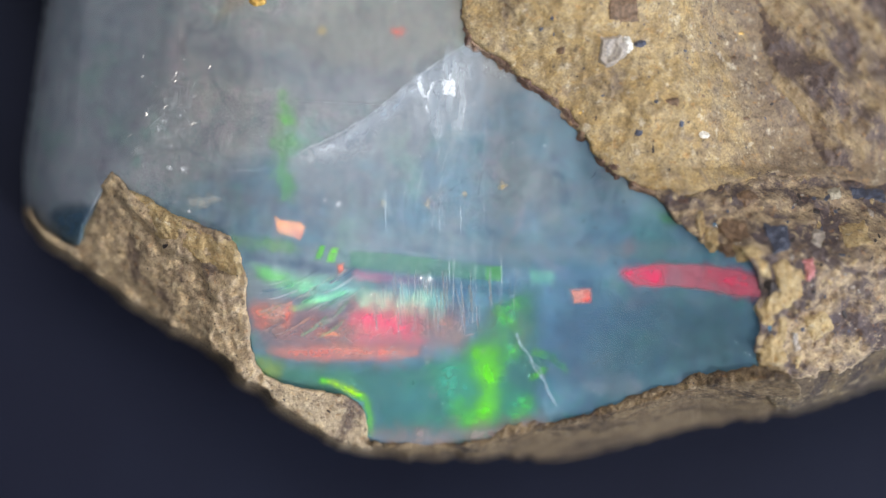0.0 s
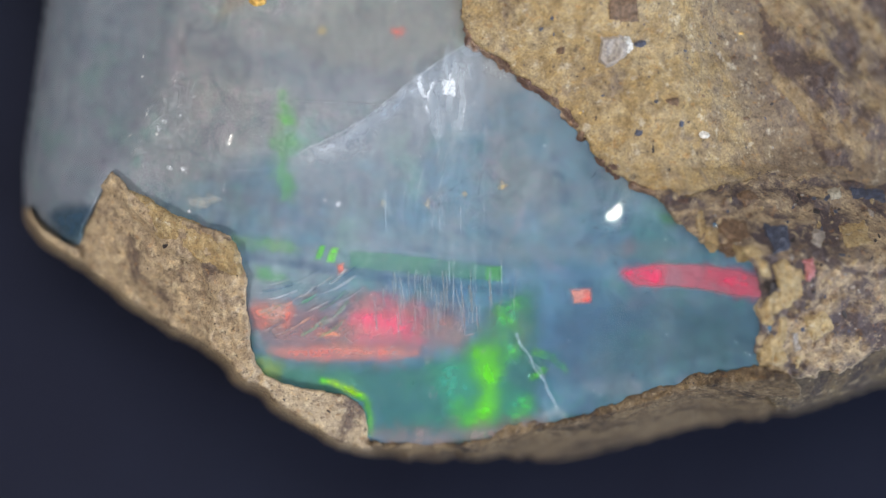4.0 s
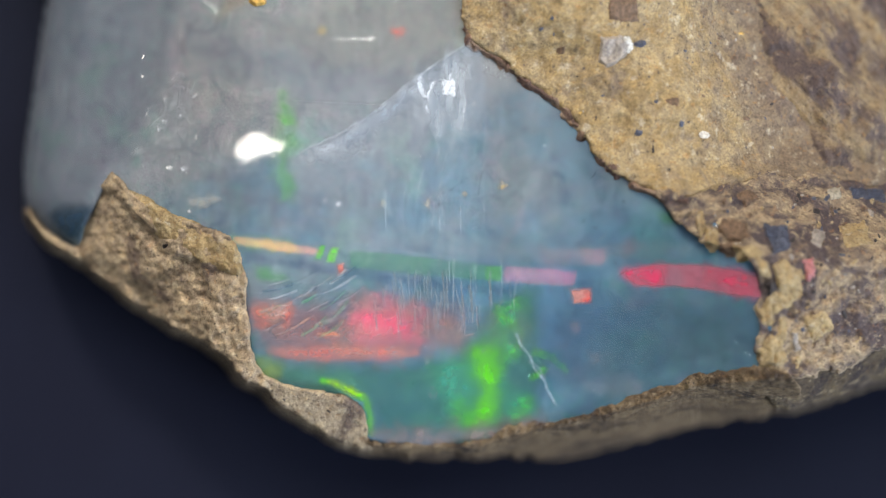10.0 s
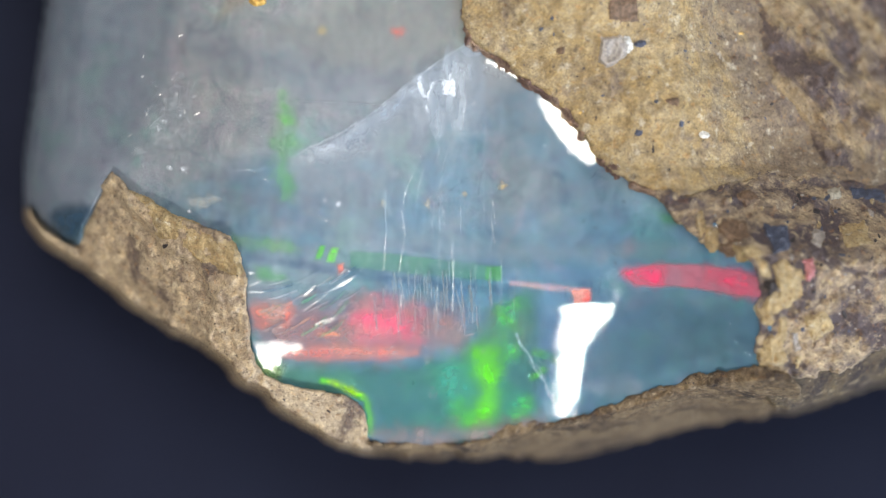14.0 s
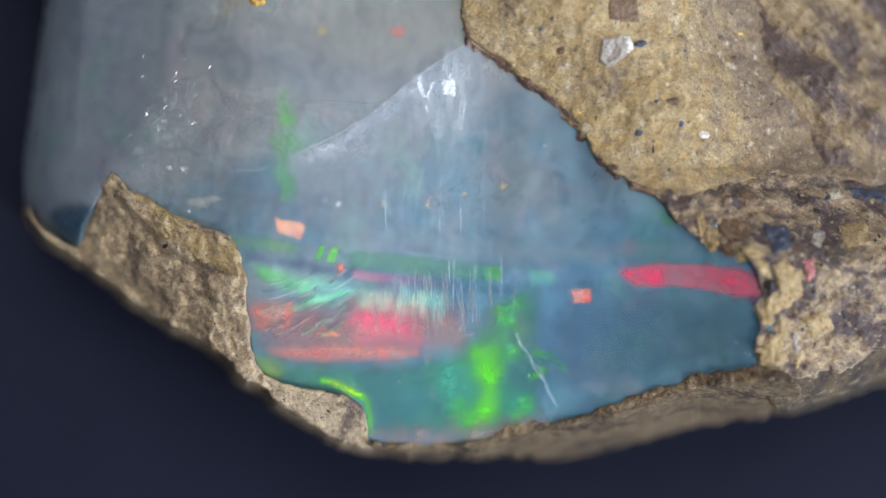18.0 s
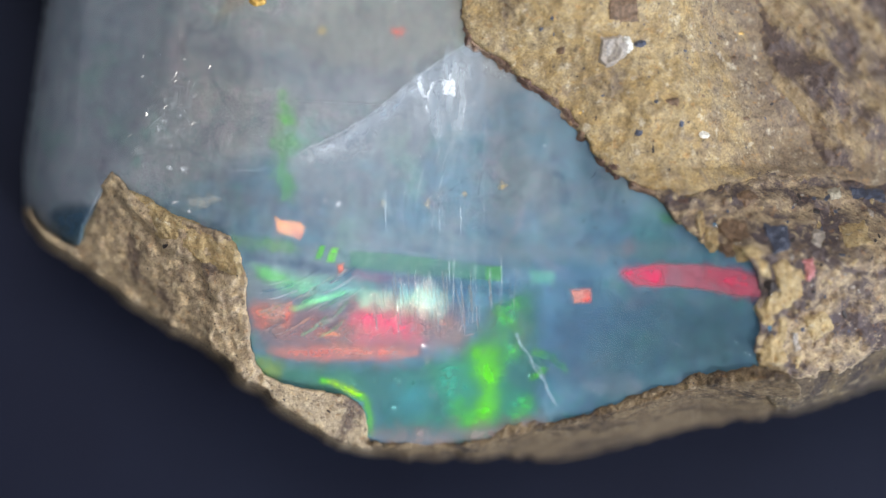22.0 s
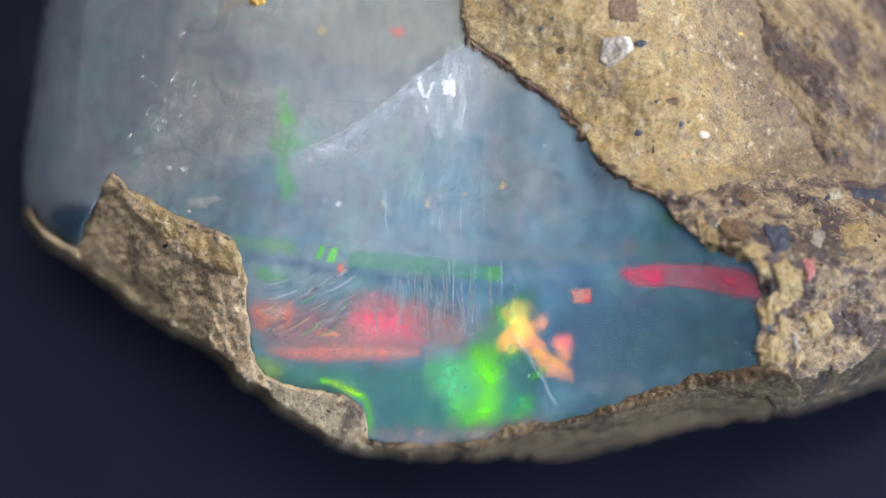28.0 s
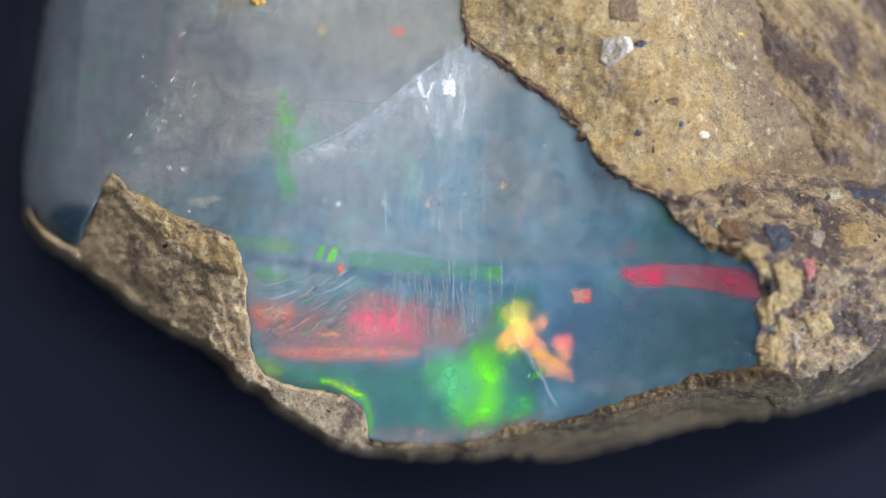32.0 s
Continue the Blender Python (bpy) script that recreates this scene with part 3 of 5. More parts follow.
layer("blue_depth", [(3.03, -1.11), (5.56, -1.04), (7.87, -1.25), (7.87, -2.79), (5.56, -3.21), (3.73, -3.63), (2.47, -3.07)], colour_layer("blue_depth", (0.076, 0.136, 0.21), (0.076, 0.150, 0.195), 0.45, scale=1.0, ragged=0.6), 0.5, label="deep blue zone")
# colours that show in any light
HOT = (0.86, 0.10, 0.20)
GREEN, TEAL, LIME = (0.09, 0.38, 0.07), (0.05, 0.22, 0.19), (0.13, 0.60, 0.02)

layer("milky_band", [(-3.42, 0.69), (-0.9, 0.51), (3.2, 0.2), (6.0, 0.15), (6.3, -0.15), (4.3, -0.33), (1.49, -0.38), (-1.18, -0.07), (-2.72, 0.13)], colour_layer("milky_band", (0.25, 0.30, 0.33), None, 0.36, ragged=0.4), 0.3, label="pale milky growth band")
layer("teal_zone", [(-4.9, -2.79), (-2.3, -2.79), (0.22, -2.62), (1.21, -1.39), (2.26, -1.11), (2.4, -2.79), (2.33, -3.94), (1.07, -4.62), (-1.67, -4.78), (-2.02, -3.84), (-4.41, -3.35)],
      colour_layer("teal_zone", (0.055, 0.155, 0.145), (0.066, 0.20, 0.132), 0.74, scale=1.2, ragged=0.35), 0.35, label="teal green colour zone")
layer("salmon_zone", [(-4.83, -1.46), (-3.7, -1.39), (-2.02, -1.18), (-0.2, -1.28), (0.51, -1.67), (0.36, -2.4), (-1.18, -2.68), (-3.98, -2.71), (-4.69, -2.23)],
      colour_layer("salmon_zone", (0.25, 0.175, 0.175), (0.31, 0.165, 0.16), 0.72, scale=1.2, ragged=0.4), 0.5, label="muted pink colour zone")
layer("pink_flash", [(-2.33, -1.67), (-2.02, -1.32), (-1.32, -1.22), (-0.76, -1.5), (-0.55, -2.02), (-0.9, -2.44), (-1.74, -2.58), (-2.23, -2.23)], colour_layer("pink_flash", HOT, (0.66, 0.18, 0.22), 0.66, 8.0, 0.30, 0.55, 1.8, 0.5), 0.6, label="hot pink colour flash")
layer("pink_flash", [(-4.27, -2.46), (-2.58, -2.32), (-0.69, -2.48), (-0.9, -2.71), (-3.14, -2.79), (-4.12, -2.68)], colour_layer("salmon_flash", (0.60, 0.24, 0.19), (0.72, 0.2, 0.17), 0.55, scale=2.2, ragged=0.5), 0.12, label="salmon colour flash")
layer("orange_flash", [(-4.76, -1.39), (-4.12, -1.25), (-3.63, -1.53), (-3.91, -1.95), (-4.62, -1.92)], colour_layer("orange_flash", (0.75, 0.20, 0.15), (0.5, 0.28, 0.22), 0.65, scale=3.0, ragged=0.8), 0.22)
layer("orange_flash", [(-3.14, -2.09), (-2.72, -2.01), (-2.51, -2.15), (-2.93, -2.2)], colour_layer("dim_orange", (0.75, 0.3, 0.2), None, 0.8), 0.06)
layer("pink_band", [(4.38, -0.55), (4.97, -0.41), (5.56, -0.35), (6.2, -0.35), (6.82, -0.41), (7.41, -0.53), (8.03, -0.72), (8, -1.25), (7.38, -1.18), (6.96, -1.11), (6.29, -1), (5.56, -0.95), (4.83, -0.94), (4.57, -0.77)], colour_layer("pink_band", (0.52, 0.15, 0.20), (0.42, 0.17, 0.22), 0.75, scale=2.2, ragged=0.4), 0.06, label="pink colour band")
layer("pink_fleck", [(4.41, -0.55), (4.97, -0.42), (5.5, -0.38), (5.39, -0.91), (4.83, -0.93), (4.6, -0.77)], colour_layer("hot_pink_end", (0.92, 0.06, 0.17), (0.7, 0.12, 0.2), 0.8, scale=2.5, ragged=0.7), 0.22)
layer("pink_fleck", [(6.57, -0.41), (7.41, -0.55), (8, -0.74), (7.97, -1.19), (7.24, -1.11), (6.65, -0.94)], colour_layer("hot_pink_tail", (0.85, 0.08, 0.17), (0.6, 0.14, 0.2), 0.7, scale=2.0, ragged=0.7), 0.3)
layer("red_fleck", [(3.11, -1), (3.68, -0.97), (3.7, -1.35), (3.23, -1.35)], colour_layer("red_fleck", (0.88, 0.12, 0.09), (0.7, 0.3, 0.24), 0.75, scale=5, ragged=0.6), 0.06, label="square red colour fleck")
layer("pink_fleck", [(4.41, 0.22), (4.78, 0.36), (4.85, -0.06), (4.43, -0.2)], colour_layer("pink_fleck", (0.40, 0.22, 0.28), None, 0.2), 0.14)
layer("green_band", [(-2.36, -0.03), (-1.18, -0.11), (0.22, -0.27), (1.49, -0.41), (1.46, -0.83), (-0.34, -0.69), (-2.3, -0.49)], colour_layer("green_band", (0.12, 0.29, 0.20), (0.11, 0.33, 0.17), 0.36, scale=2.5, ragged=0.5), 0.06, label="green growth band")
layer("green_band", [(1.04, -0.41), (1.49, -0.42), (1.46, -0.81), (1.04, -0.77)], colour_layer("bright_green_band", (0.12, 0.42, 0.10), None, 0.4, ragged=0.4), 0.05)
layer("green_fleck", [(-3.06, 0.1), (-2.89, 0.1), (-3.03, -0.29), (-3.21, -0.27)], colour_layer("green_fleck", LIME, None, 0.55), 0.05)
layer("green_fleck", [(-2.78, 0.04), (-2.58, 0.04), (-2.69, -0.35), (-2.92, -0.32)], colour_layer("green_fleck_pale", (0.2, 0.65, 0.08), None, 0.55), 0.05)
layer("green_band", [(-5.18, 0.29), (-4.41, 0.29), (-3.56, 0.13), (-3.63, -0.13), (-4.69, -0.06), (-5.11, 0.07)], colour_layer("soft_green", (0.14, 0.40, 0.12), None, 0.45, scale=3, ragged=0.9), 0.2)
layer("green_fleck", [(-4.69, -0.38), (-4.12, -0.52), (-3.84, -0.76), (-4.34, -0.83), (-4.62, -0.66)], colour_layer("soft_green_two", (0.12, 0.40, 0.12), None, 0.45, scale=4), 0.14)
layer("green_flash", [(0.65, -2.54), (1.09, -2.4), (1.46, -2.58), (1.49, -3.35), (1.32, -4.2), (0.93, -4.5), (0.39, -4.36), (0.79, -3.84)], colour_layer("green_flash", LIME, (0.10, 0.55, 0.03), 0.85, scale=1.3, ragged=0.4), 0.42, label="vivid green colour flash")
layer("green_flash", [(1.35, -1.39), (1.98, -1.46), (1.84, -2.51), (1.42, -2.58)], colour_layer("green_flash_soft", (0.10, 0.52, 0.05), TEAL, 0.85, scale=2.0, ragged=0.8), 0.25)
layer("green_flash", [(-0.27, -2.79), (0.65, -2.79), (0.72, -4.05), (0.08, -4.2), (-0.2, -3.49)], colour_layer("green_flash_dim", (0.07, 0.40, 0.08), TEAL, 0.8, scale=1.6, ragged=0.8), 0.3)
layer("green_flash", [(1.49, -3.35), (2.19, -3.49), (2.26, -4.12), (1.49, -4.34)], colour_layer("green_flash_low", (0.08, 0.42, 0.10), TEAL, 0.8, scale=1.6, ragged=0.8), 0.25)
layer("green_spark", [(2.3, -2.58), (2.68, -2.72), (3, -2.96)], colour_layer("green_spark", GREEN, TEAL, 0.7, scale=5, ragged=0.9), 0.10, 0.10)
layer("green_spark", [(2.19, -3.21), (2.5, -3)], colour_layer("green_spark_two", GREEN, LIME, 0.6, scale=5), 0.08, 0.08)
layer("lime_streak", [(-2.97, -3.27), (-2.58, -3.38), (-1.99, -3.69)], colour_layer("lime_streak", (0.38, 0.68, 0.02), (0.15, 0.7, 0.02), 0.9, scale=4), 0.10, 0.09, "yellow green streak")
layer("lime_streak", [(-1.91, -3.8), (-1.81, -4.2), (-1.8, -4.59)], colour_layer("lime_streak_low", (0.14, 0.5, 0.05), None, 0.8, scale=4), 0.12, 0.08)
layer("green_flash", [(-4.69, -2.65), (-4.12, -2.79), (-4.01, -3.18), (-4.48, -3.24)], colour_layer("olive_glow", (0.25, 0.36, 0.10), None, 0.7), 0.25)
layer("green_streak", [(-3.87, 3.59), (-3.96, 3.03), (-3.98, 2.37)], colour_layer("green_streak", (0.17, 0.60, 0.07), (0.16, 0.38, 0.16), 0.6, scale=2.4, ragged=1.2), 0.25, 0.25, "vertical green streak in the milky part")
layer("green_streak", [(-4.05, 1.98), (-3.84, 1.42)], colour_layer("green_streak_dim", (0.16, 0.42, 0.16), None, 0.5, scale=3, ragged=0.8), 0.2, 0.22)
layer("green_fleck", [(5.35, 0.86), (5.84, 0.93), (6.05, 0.65), (5.56, 0.58)], colour_layer("green_haze", (0.1, 0.36, 0.12), None, 0.5), 0.2)
layer("red_fleck", [(-1.29, 5.49), (-0.97, 5.51), (-1.01, 5.26), (-1.21, 5.29)], colour_layer("small_red", (0.7, 0.2, 0.16), None, 0.6, scale=6, ragged=0.8), 0.08)
layer("orange_flash", [(-2.65, -0.38), (-2.47, -0.34), (-2.41, -0.58), (-2.61, -0.63)], colour_layer("small_orange", (0.85, 0.25, 0.15), None, 0.8, scale=6), 0.06)
layer("blue_line", [(-4.83, -0.2), (-2.58, -0.55), (-0.34, -0.86), (1.63, -1.04)], colour_layer("blue_line", (0.055, 0.11, 0.21), None, 0.42, scale=1), 0.16, 0.12, "dark blue growth line")
for i, (p, q) in enumerate((((-0.38, 1.14), 0.10), ((0.55, 1.35), 0.09), ((1.46, 1.56), 0.14), ((-3, 5.42), 0.16), ((-1.49, 1.14), 0.06))):
    layer("tan_fleck", [(p[0] - q, p[1] - q * 0.3), (p[0], p[1] + q), (p[0] + q, p[1] + q * 0.2), (p[0] + q * 0.2, p[1] - q)],
          colour_layer("tan_fleck", (0.50, 0.40, 0.22), None, 0.7, scale=7, ragged=0.9), 0.07)

# colours that flash when the torch stands at one bearing
ORANGE, YELLOW, CYAN = (1.0, 0.30, 0.03), (1.0, 0.80, 0.04), (0.18, 0.9, 0.62)


def flash(name, points, colour, when, peak=1.0, soft=0.14, second=None, rough=0.40, width=0.0, scale=3.0, ragged=0.6, strength=0.0):
    layer(name, points, colour_layer(name, colour, second, strength, when, peak, rough, scale, ragged, spot=tuple(np.mean(points, 0))), soft, width)


flash("orange_flash", [(-4.2, 0.8), (-3.95, 0.72), (-3.5, 0.66), (-3.42, 0.5), (-3.55, 0.24), (-4.1, 0.4)], (1.0, 0.34, 0.03), 21.0, 1.7, 0.05, (1.0, 0.22, 0.03), 0.30, 0.0, 5.0, 1.0)
flash("cyan_flash", [(-2.27, -0.94), (-1.18, -1), (0.08, -1.11), (-0.06, -1.67), (-1.32, -1.56), (-2.02, -1.47)], CYAN, 22.0, 1.0, 0.22, (0.4, 0.95, 0.6), 0.30, 0.0, 3.0, 0.9)
flash("cyan_flash", [(-3.42, -0.69), (-2.44, -0.8), (-2.3, -1.25), (-3.14, -1.46), (-3.56, -1.11)], CYAN, 18.5, 0.55, 0.14, (0.1, 0.8, 0.25), 0.30)
flash("green_flash", [(-4.76, -0.34), (-3.7, -0.62), (-3.14, -0.97), (-3.98, -1.11)], (0.15, 0.9, 0.08), 17.6, 0.55, 0.14, None, 0.30)
flash("green_flash", [(-3.7, -1.5), (-3.14, -1.28), (-2.51, -1.11)], (0.15, 0.9, 0.12), 20.8, 1, 0.06, None, 0.3, 0.07)
flash("blue_flash", [(-1.2, -3.4), (-0.55, -3.2), (-0.25, -3.65), (-0.6, -4.2), (-1.3, -4.1)], (0.0, 0.45, 0.75), 20.2, 1.0, 0.3, None, 0.20)
flash("pink_strip", [(-2.3, -0.48), (-1.18, -0.62), (0.15, -0.83), (0.06, -0.95), (-1.32, -0.91), (-2.24, -0.77)], (1.0, 0.06, 0.17), 23.3, 0.4, 0.05, (0.7, 0.1, 0.3), 0.22)
for pts, col, when, peak in (([(1.49, -1.5), (1.98, -1.25), (2.19, -1.61), (1.84, -2.02), (1.52, -1.95)], (0.75, 0.66, 0.0), 28.0, 1.0), ([(1.29, -2.32), (1.7, -1.95), (2.12, -2.06), (2.05, -2.48), (1.56, -2.62)], (1.0, 0.26, 0.0), 28.0, 1.4),
                             ([(1.98, -2.09), (2.4, -2.23), (2.68, -2.62), (3.09, -2.74), (3.17, -3.24), (2.58, -3.13), (2.19, -2.68)], (1.0, 0.20, 0.01), 27.8, 1.4), ([(2.64, -2.23), (3.23, -2.12), (3.17, -2.79), (2.82, -2.65)], (1.0, 0.12, 0.03), 27.8, 1.3),
                             ([(2.3, -1.61), (2.64, -1.7), (2.58, -1.98), (2.33, -1.95)], (1.0, 0.32, 0.06), 27.9, 1.4), ([(1.7, -1.67), (2.19, -1.74), (2.26, -2.23), (1.84, -2.3)], (1.0, 0.40, 0.03), 27.9, 1.3)):
    flash("orange_flash", pts, col, when, peak, 0.13, (1.0, 0.30, 0.0), 0.22, 0.0, 4.5, 1.0)
flash("gold_flash", [(0.22, -1.32), (1.35, -1.22), (2.19, -1.67), (2.05, -2.51), (0.93, -2.58), (0.22, -2.23)], (1.0, 0.56, 0.0), 29.2, 1.9, 0.45, (1.0, 0.40, 0.0), 0.22, 0.0, 3.4, 0.8)
flash("gold_flash", [(-2.23, -1.14), (0.08, -1.25), (0.93, -1.88), (0.08, -2.68), (-2.58, -2.71), (-2.75, -2.09)], (1.0, 0.60, 0.0), 30.3, 1.6, 0.35, (1.0, 0.30, 0.0), 0.25, 0.0, 4.6, 1.0)
flash("gold_flash", [(-4.69, -1.46), (-3.14, -1.6), (-2.72, -2.51), (-3.98, -2.68)], (1.0, 0.22, 0.0), 30.4, 0.7, 0.35, None, 0.30, 0.0, 4.0, 1.3)
flash("lime_flash", [(-0.62, -2.79), (0.93, -2.58), (1.63, -3.35), (1.35, -4.34), (0.22, -4.2)], (0.2, 0.9, 0.02), 28.6, 0.7, 0.35, None, 0.38)
flash("lime_flash", [(-3.07, -3.21), (-1.88, -2.79), (-1.32, -3.49), (-1.88, -4.2)], (0.3, 0.9, 0.03), 30.4, 0.55, 0.3, None, 0.21)
flash("yellow_flash", [(3.62, -3.52), (4.29, -3.27), (5.02, -3.35), (4.83, -3.66), (4.15, -3.75)], (1.0, 0.50, 0.0), 6.0, 0.75, 0.14, (0.9, 0.52, 0.0), 0.22, 0.0, 5.0, 1.1)
flash("yellow_flash", [(1.7, -3.21), (1.91, -3.14), (1.94, -3.63), (1.74, -3.7)], ORANGE, 5.8, 0.5, 0.08, YELLOW, 0.25)
flash("yellow_flash", [(2.26, -3.66), (3.03, -3.49), (3.87, -3.75), (3.03, -4.17)], (0.6, 0.85, 0.0), 5.5, 0.45, 0.15, (0.8, 0.5, 0.0), 0.22, 0.0, 5.0, 1.1)
flash("yellow_flash", [(1.07, -3.63), (1.91, -3.35), (2.05, -3.8), (1.35, -4.05)], (1.0, 0.5, 0.0), 11.0, 1.05, 0.15, (0.8, 0.5, 0.0), 0.18, 0.0, 5.0, 1.1)
flash("lime_flash", [(1.8, -3.9), (2.3, -3.75), (2.8, -3.7), (2.6, -4.1), (2.0, -4.15)], (0.45, 0.9, 0.0), 11.0, 0.9, 0.15, (0.2, 0.8, 0.0), 0.18, 0.0, 5.0, 1.1)
flash("yellow_flash", [(3.1, -1.6), (3.4, -1.7), (3.5, -2.5), (3.3, -3.1), (3.15, -2.4)], (0.8, 0.6, 0.0), 11.0, 0.35, 0.15, (0.7, 0.5, 0.0), 0.18, 0.0, 5.0, 1.2)
flash("yellow_flash", [(2.75, -3.35), (3.2, -3.1), (3.62, -3.4), (2.95, -3.75)], (1.0, 0.78, 0.0), 11.0, 1.35, 0.15, (0.9, 0.7, 0.0), 0.18, 0.0, 5.0, 1.1)
flash("pink_strip", [(1.53, -0.41), (3.31, -0.52), (3.28, -0.94), (1.49, -0.83)], (0.95, 0.12, 0.22), 9.6, 0.42, 0.05, None, 0.30)
flash("pink_strip", [(2.36, 0.06), (3.34, -0.01), (3.31, -0.46), (2.5, -0.41)], (0.95, 0.20, 0.16), 8.1, 0.5, 0.06, None, 0.26)
flash("pink_strip", [(3.24, 0.01), (4.01, -0.01), (3.98, -0.46), (3.28, -0.43)], (1.0, 0.2, 0.22), 11.5, 0.65, 0.06, None, 0.26)
flash("pink_strip", [(3.34, 0.04), (4.04, 0.01), (4.01, -0.41), (3.4, -0.41)], (1.0, 0.24, 0.22), 7.0, 0.7, 0.06, None, 0.24)
flash("orange_flash", [(-5.11, 0.29), (-4.27, 0.24), (-3.14, 0.01), (-3.21, -0.15), (-4.27, -0.04), (-5.04, 0.1)], (1.0, 0.32, 0.12), 10.0, 0.8, 0.08, (0.9, 0.5, 0.1), 0.24)
flash("orange_flash", [(3.17, -1.81), (3.42, -1.81), (3.37, -2.09), (3.2, -2.06)], (1.0, 0.4, 0.2), 9.0, 0.55, 0.08, None, 0.3)
flash("orange_flash", [(3.62, -2.57), (3.9, -2.57), (3.87, -2.79), (3.65, -2.79)], (1.0, 0.4, 0.2), 8.8, 0.55, 0.08, None, 0.3)
flash("green_flash", [(6.15, -1.28), (7.1, -1.08), (7.87, -1.33), (7.87, -1.73), (7.1, -1.61), (6.4, -1.47)], (0.5, 0.9, 0.0), 1.9, 1.5, 0.1, (0.2, 0.65, 0.0), 0.24, 0.0, 5.0, 1.2)
flash("blue_flash", [(4.71, -0.97), (5.42, -1.04), (5.35, -1.39), (4.78, -1.39)], (0.03, 0.15, 0.9), 8.5, 0.55, 0.15, None, 0.25)
flash("green_band", [(2.12, -0.48), (2.82, -0.55), (2.78, -0.9), (2.16, -0.86)], (0.12, 0.8, 0.15), 21.0, 0.4, 0.07, None, 0.36)

# glints of the torch: glossy patches with their normal set for one moment
def glint(points, when, peak=3.0, rough=0.16, width=0.0, soft=0.04, ragged=0.5, scale=6.0):
    flash("torch_glint", points, (1.0, 0.98, 0.94), when, peak, soft, None, rough, width, scale, ragged)


for line, when in (([(-2.22, 5.26), (-1.32, 5.23), (-0.46, 5.32)], 9.0), ([(-2.67, 5.21), (-2.19, 5.21), (-1.71, 5.22)], 9.6), ([(-0.03, 5.58), (0.58, 5.65)], 7.9), ([(-0.28, 5.46), (0.45, 5.53)], 8.5), ([(-1.01, 5.43), (-0.31, 5.49)], 7.0), ([(-0.55, 5.39), (-0.03, 5.43)], 11.0)):
    glint(line, when, 2.0, 0.14, 0.017, 0.03, 1.0)
for i in range(9):
    p, d = (-2.5, 6.13), 0.2 * i
    flash("bright_scratch", [(p[0] + d, p[1] + 0.1), (p[0] + d - 0.02, p[1] - 0.35 + 0.05 * (i * 5 % 4))], (1.0, 0.98, 0.92), 8.3, 0.8, 0.02, None, 0.24, 0.008, 6.0, 0.9)
glint([(-5.92, 6.16), (-5.72, 6.02), (-5.61, 5.85)], 9.0, 2.4, 0.28, 0.06, 0.04, 0.9)
glint([(-5.18, 2.37), (-4.83, 2.82), (-4.43, 2.85), (-4.05, 2.65), (-3.98, 2.51), (-4.41, 2.29), (-4.97, 2.2)], 9.9, 1.6, 0.15, soft=0.12, ragged=1.0, scale=5.0)
glint([(2.36, 3.79), (2.76, 3.75), (3.45, 3), (3.87, 2.32), (3.59, 2.09), (2.89, 2.71)], 13.9, 1.7, 0.12, 0.0, 0.08, 1.0)
glint([(1.15, 4.64), (1.7, 4.39), (2.26, 3.97)], 13.9, 2.4, 0.13, 0.06, 0.05, 0.9)
glint([(-4.66, -2.37), (-3.56, -2.34), (-3.51, -2.51), (-4.07, -2.68), (-4.21, -3.13), (-4.46, -3.09)], 13.9, 2.2, 0.22, 0.0, 0.10, 1.0, 7.0)
glint([(2.47, -4.22), (2.82, -4), (3, -4.17)], 13.1, 3.0, 0.22, 0.10, 0.08)
glint([(-4.55, -3), (-3.91, -2.86), (-3.77, -3.1), (-4.27, -3.24)], 2.2, 2.4, 0.22, 0.0, 0.12, 1.1)
glint([(-5.25, 2.82), (-5.32, 2.61)], 12.9, 3.0, 0.25, 0.05, 0.03)
for i, (p, when) in enumerate((((-6.37, 3.31), 9.0), ((-6.79, 2.01), 9.5), ((-6.54, 3.31), 8.0), ((-6.93, 3.03), 10.5), ((-6.16, 3.17), 11.5), ((-6.65, 1.14), 20.5), ((-6.44, 5.35), 28.4), ((-4.97, 5.79), 13.0))):
    glint([(p[0] - 0.07, p[1]), (p[0] + 0.07, p[1] + 0.03)], when, 2.0, 0.2, 0.03, 0.04, 1.0)
for (p, q) in (((-4.41, -1.67), (-3.7, -1.25)), ((-4.12, -1.46), (-3.63, -1.32)), ((-4.27, -1.7), (-3.91, -1.56)), ((-2.72, -1.6), (-2.37, -1.18)), ((-3.35, -1.25), (-2.51, -0.69)), ((-3.14, -1.39), (-2.02, -0.76))):
    glint([p, q], 9.0, 1.6, 0.28, 0.018, 0.02, 0.7)

# feathered strokes where the fracture runs out
STROKES = [colour_layer("feather_stroke", c, None, 0.5, when, 0.5, 0.34, 5.0, 0.8) for c, when in
           (((0.34, 0.36, 0.38), 9.0), ((0.05, 0.085, 0.13), None), ((0.10, 0.32, 0.16), 17.0), ((0.48, 0.26, 0.18), 29.5), ((0.05, 0.12, 0.17), None), ((0.42, 0.42, 0.40), 13.0))]
stroke_rnd = random.Random(21)
for i in range(34):
    x, y = stroke_rnd.uniform(-4.6, -2.6), stroke_rnd.uniform(-2.2, -0.8)
    ln = stroke_rnd.uniform(0.25, 0.9)
    a = radians(26 + 9 * (x + 3.6) + stroke_rnd.gauss(0, 6))
    layer("feather_stroke", [(x, y), (x + ln * 0.5 * math.cos(a), y + ln * 0.42 * math.sin(a)), (x + ln * math.cos(a), y + ln * 1.1 * math.sin(a))],
          STROKES[i % 6], 0.03, stroke_rnd.uniform(0.012, 0.04))
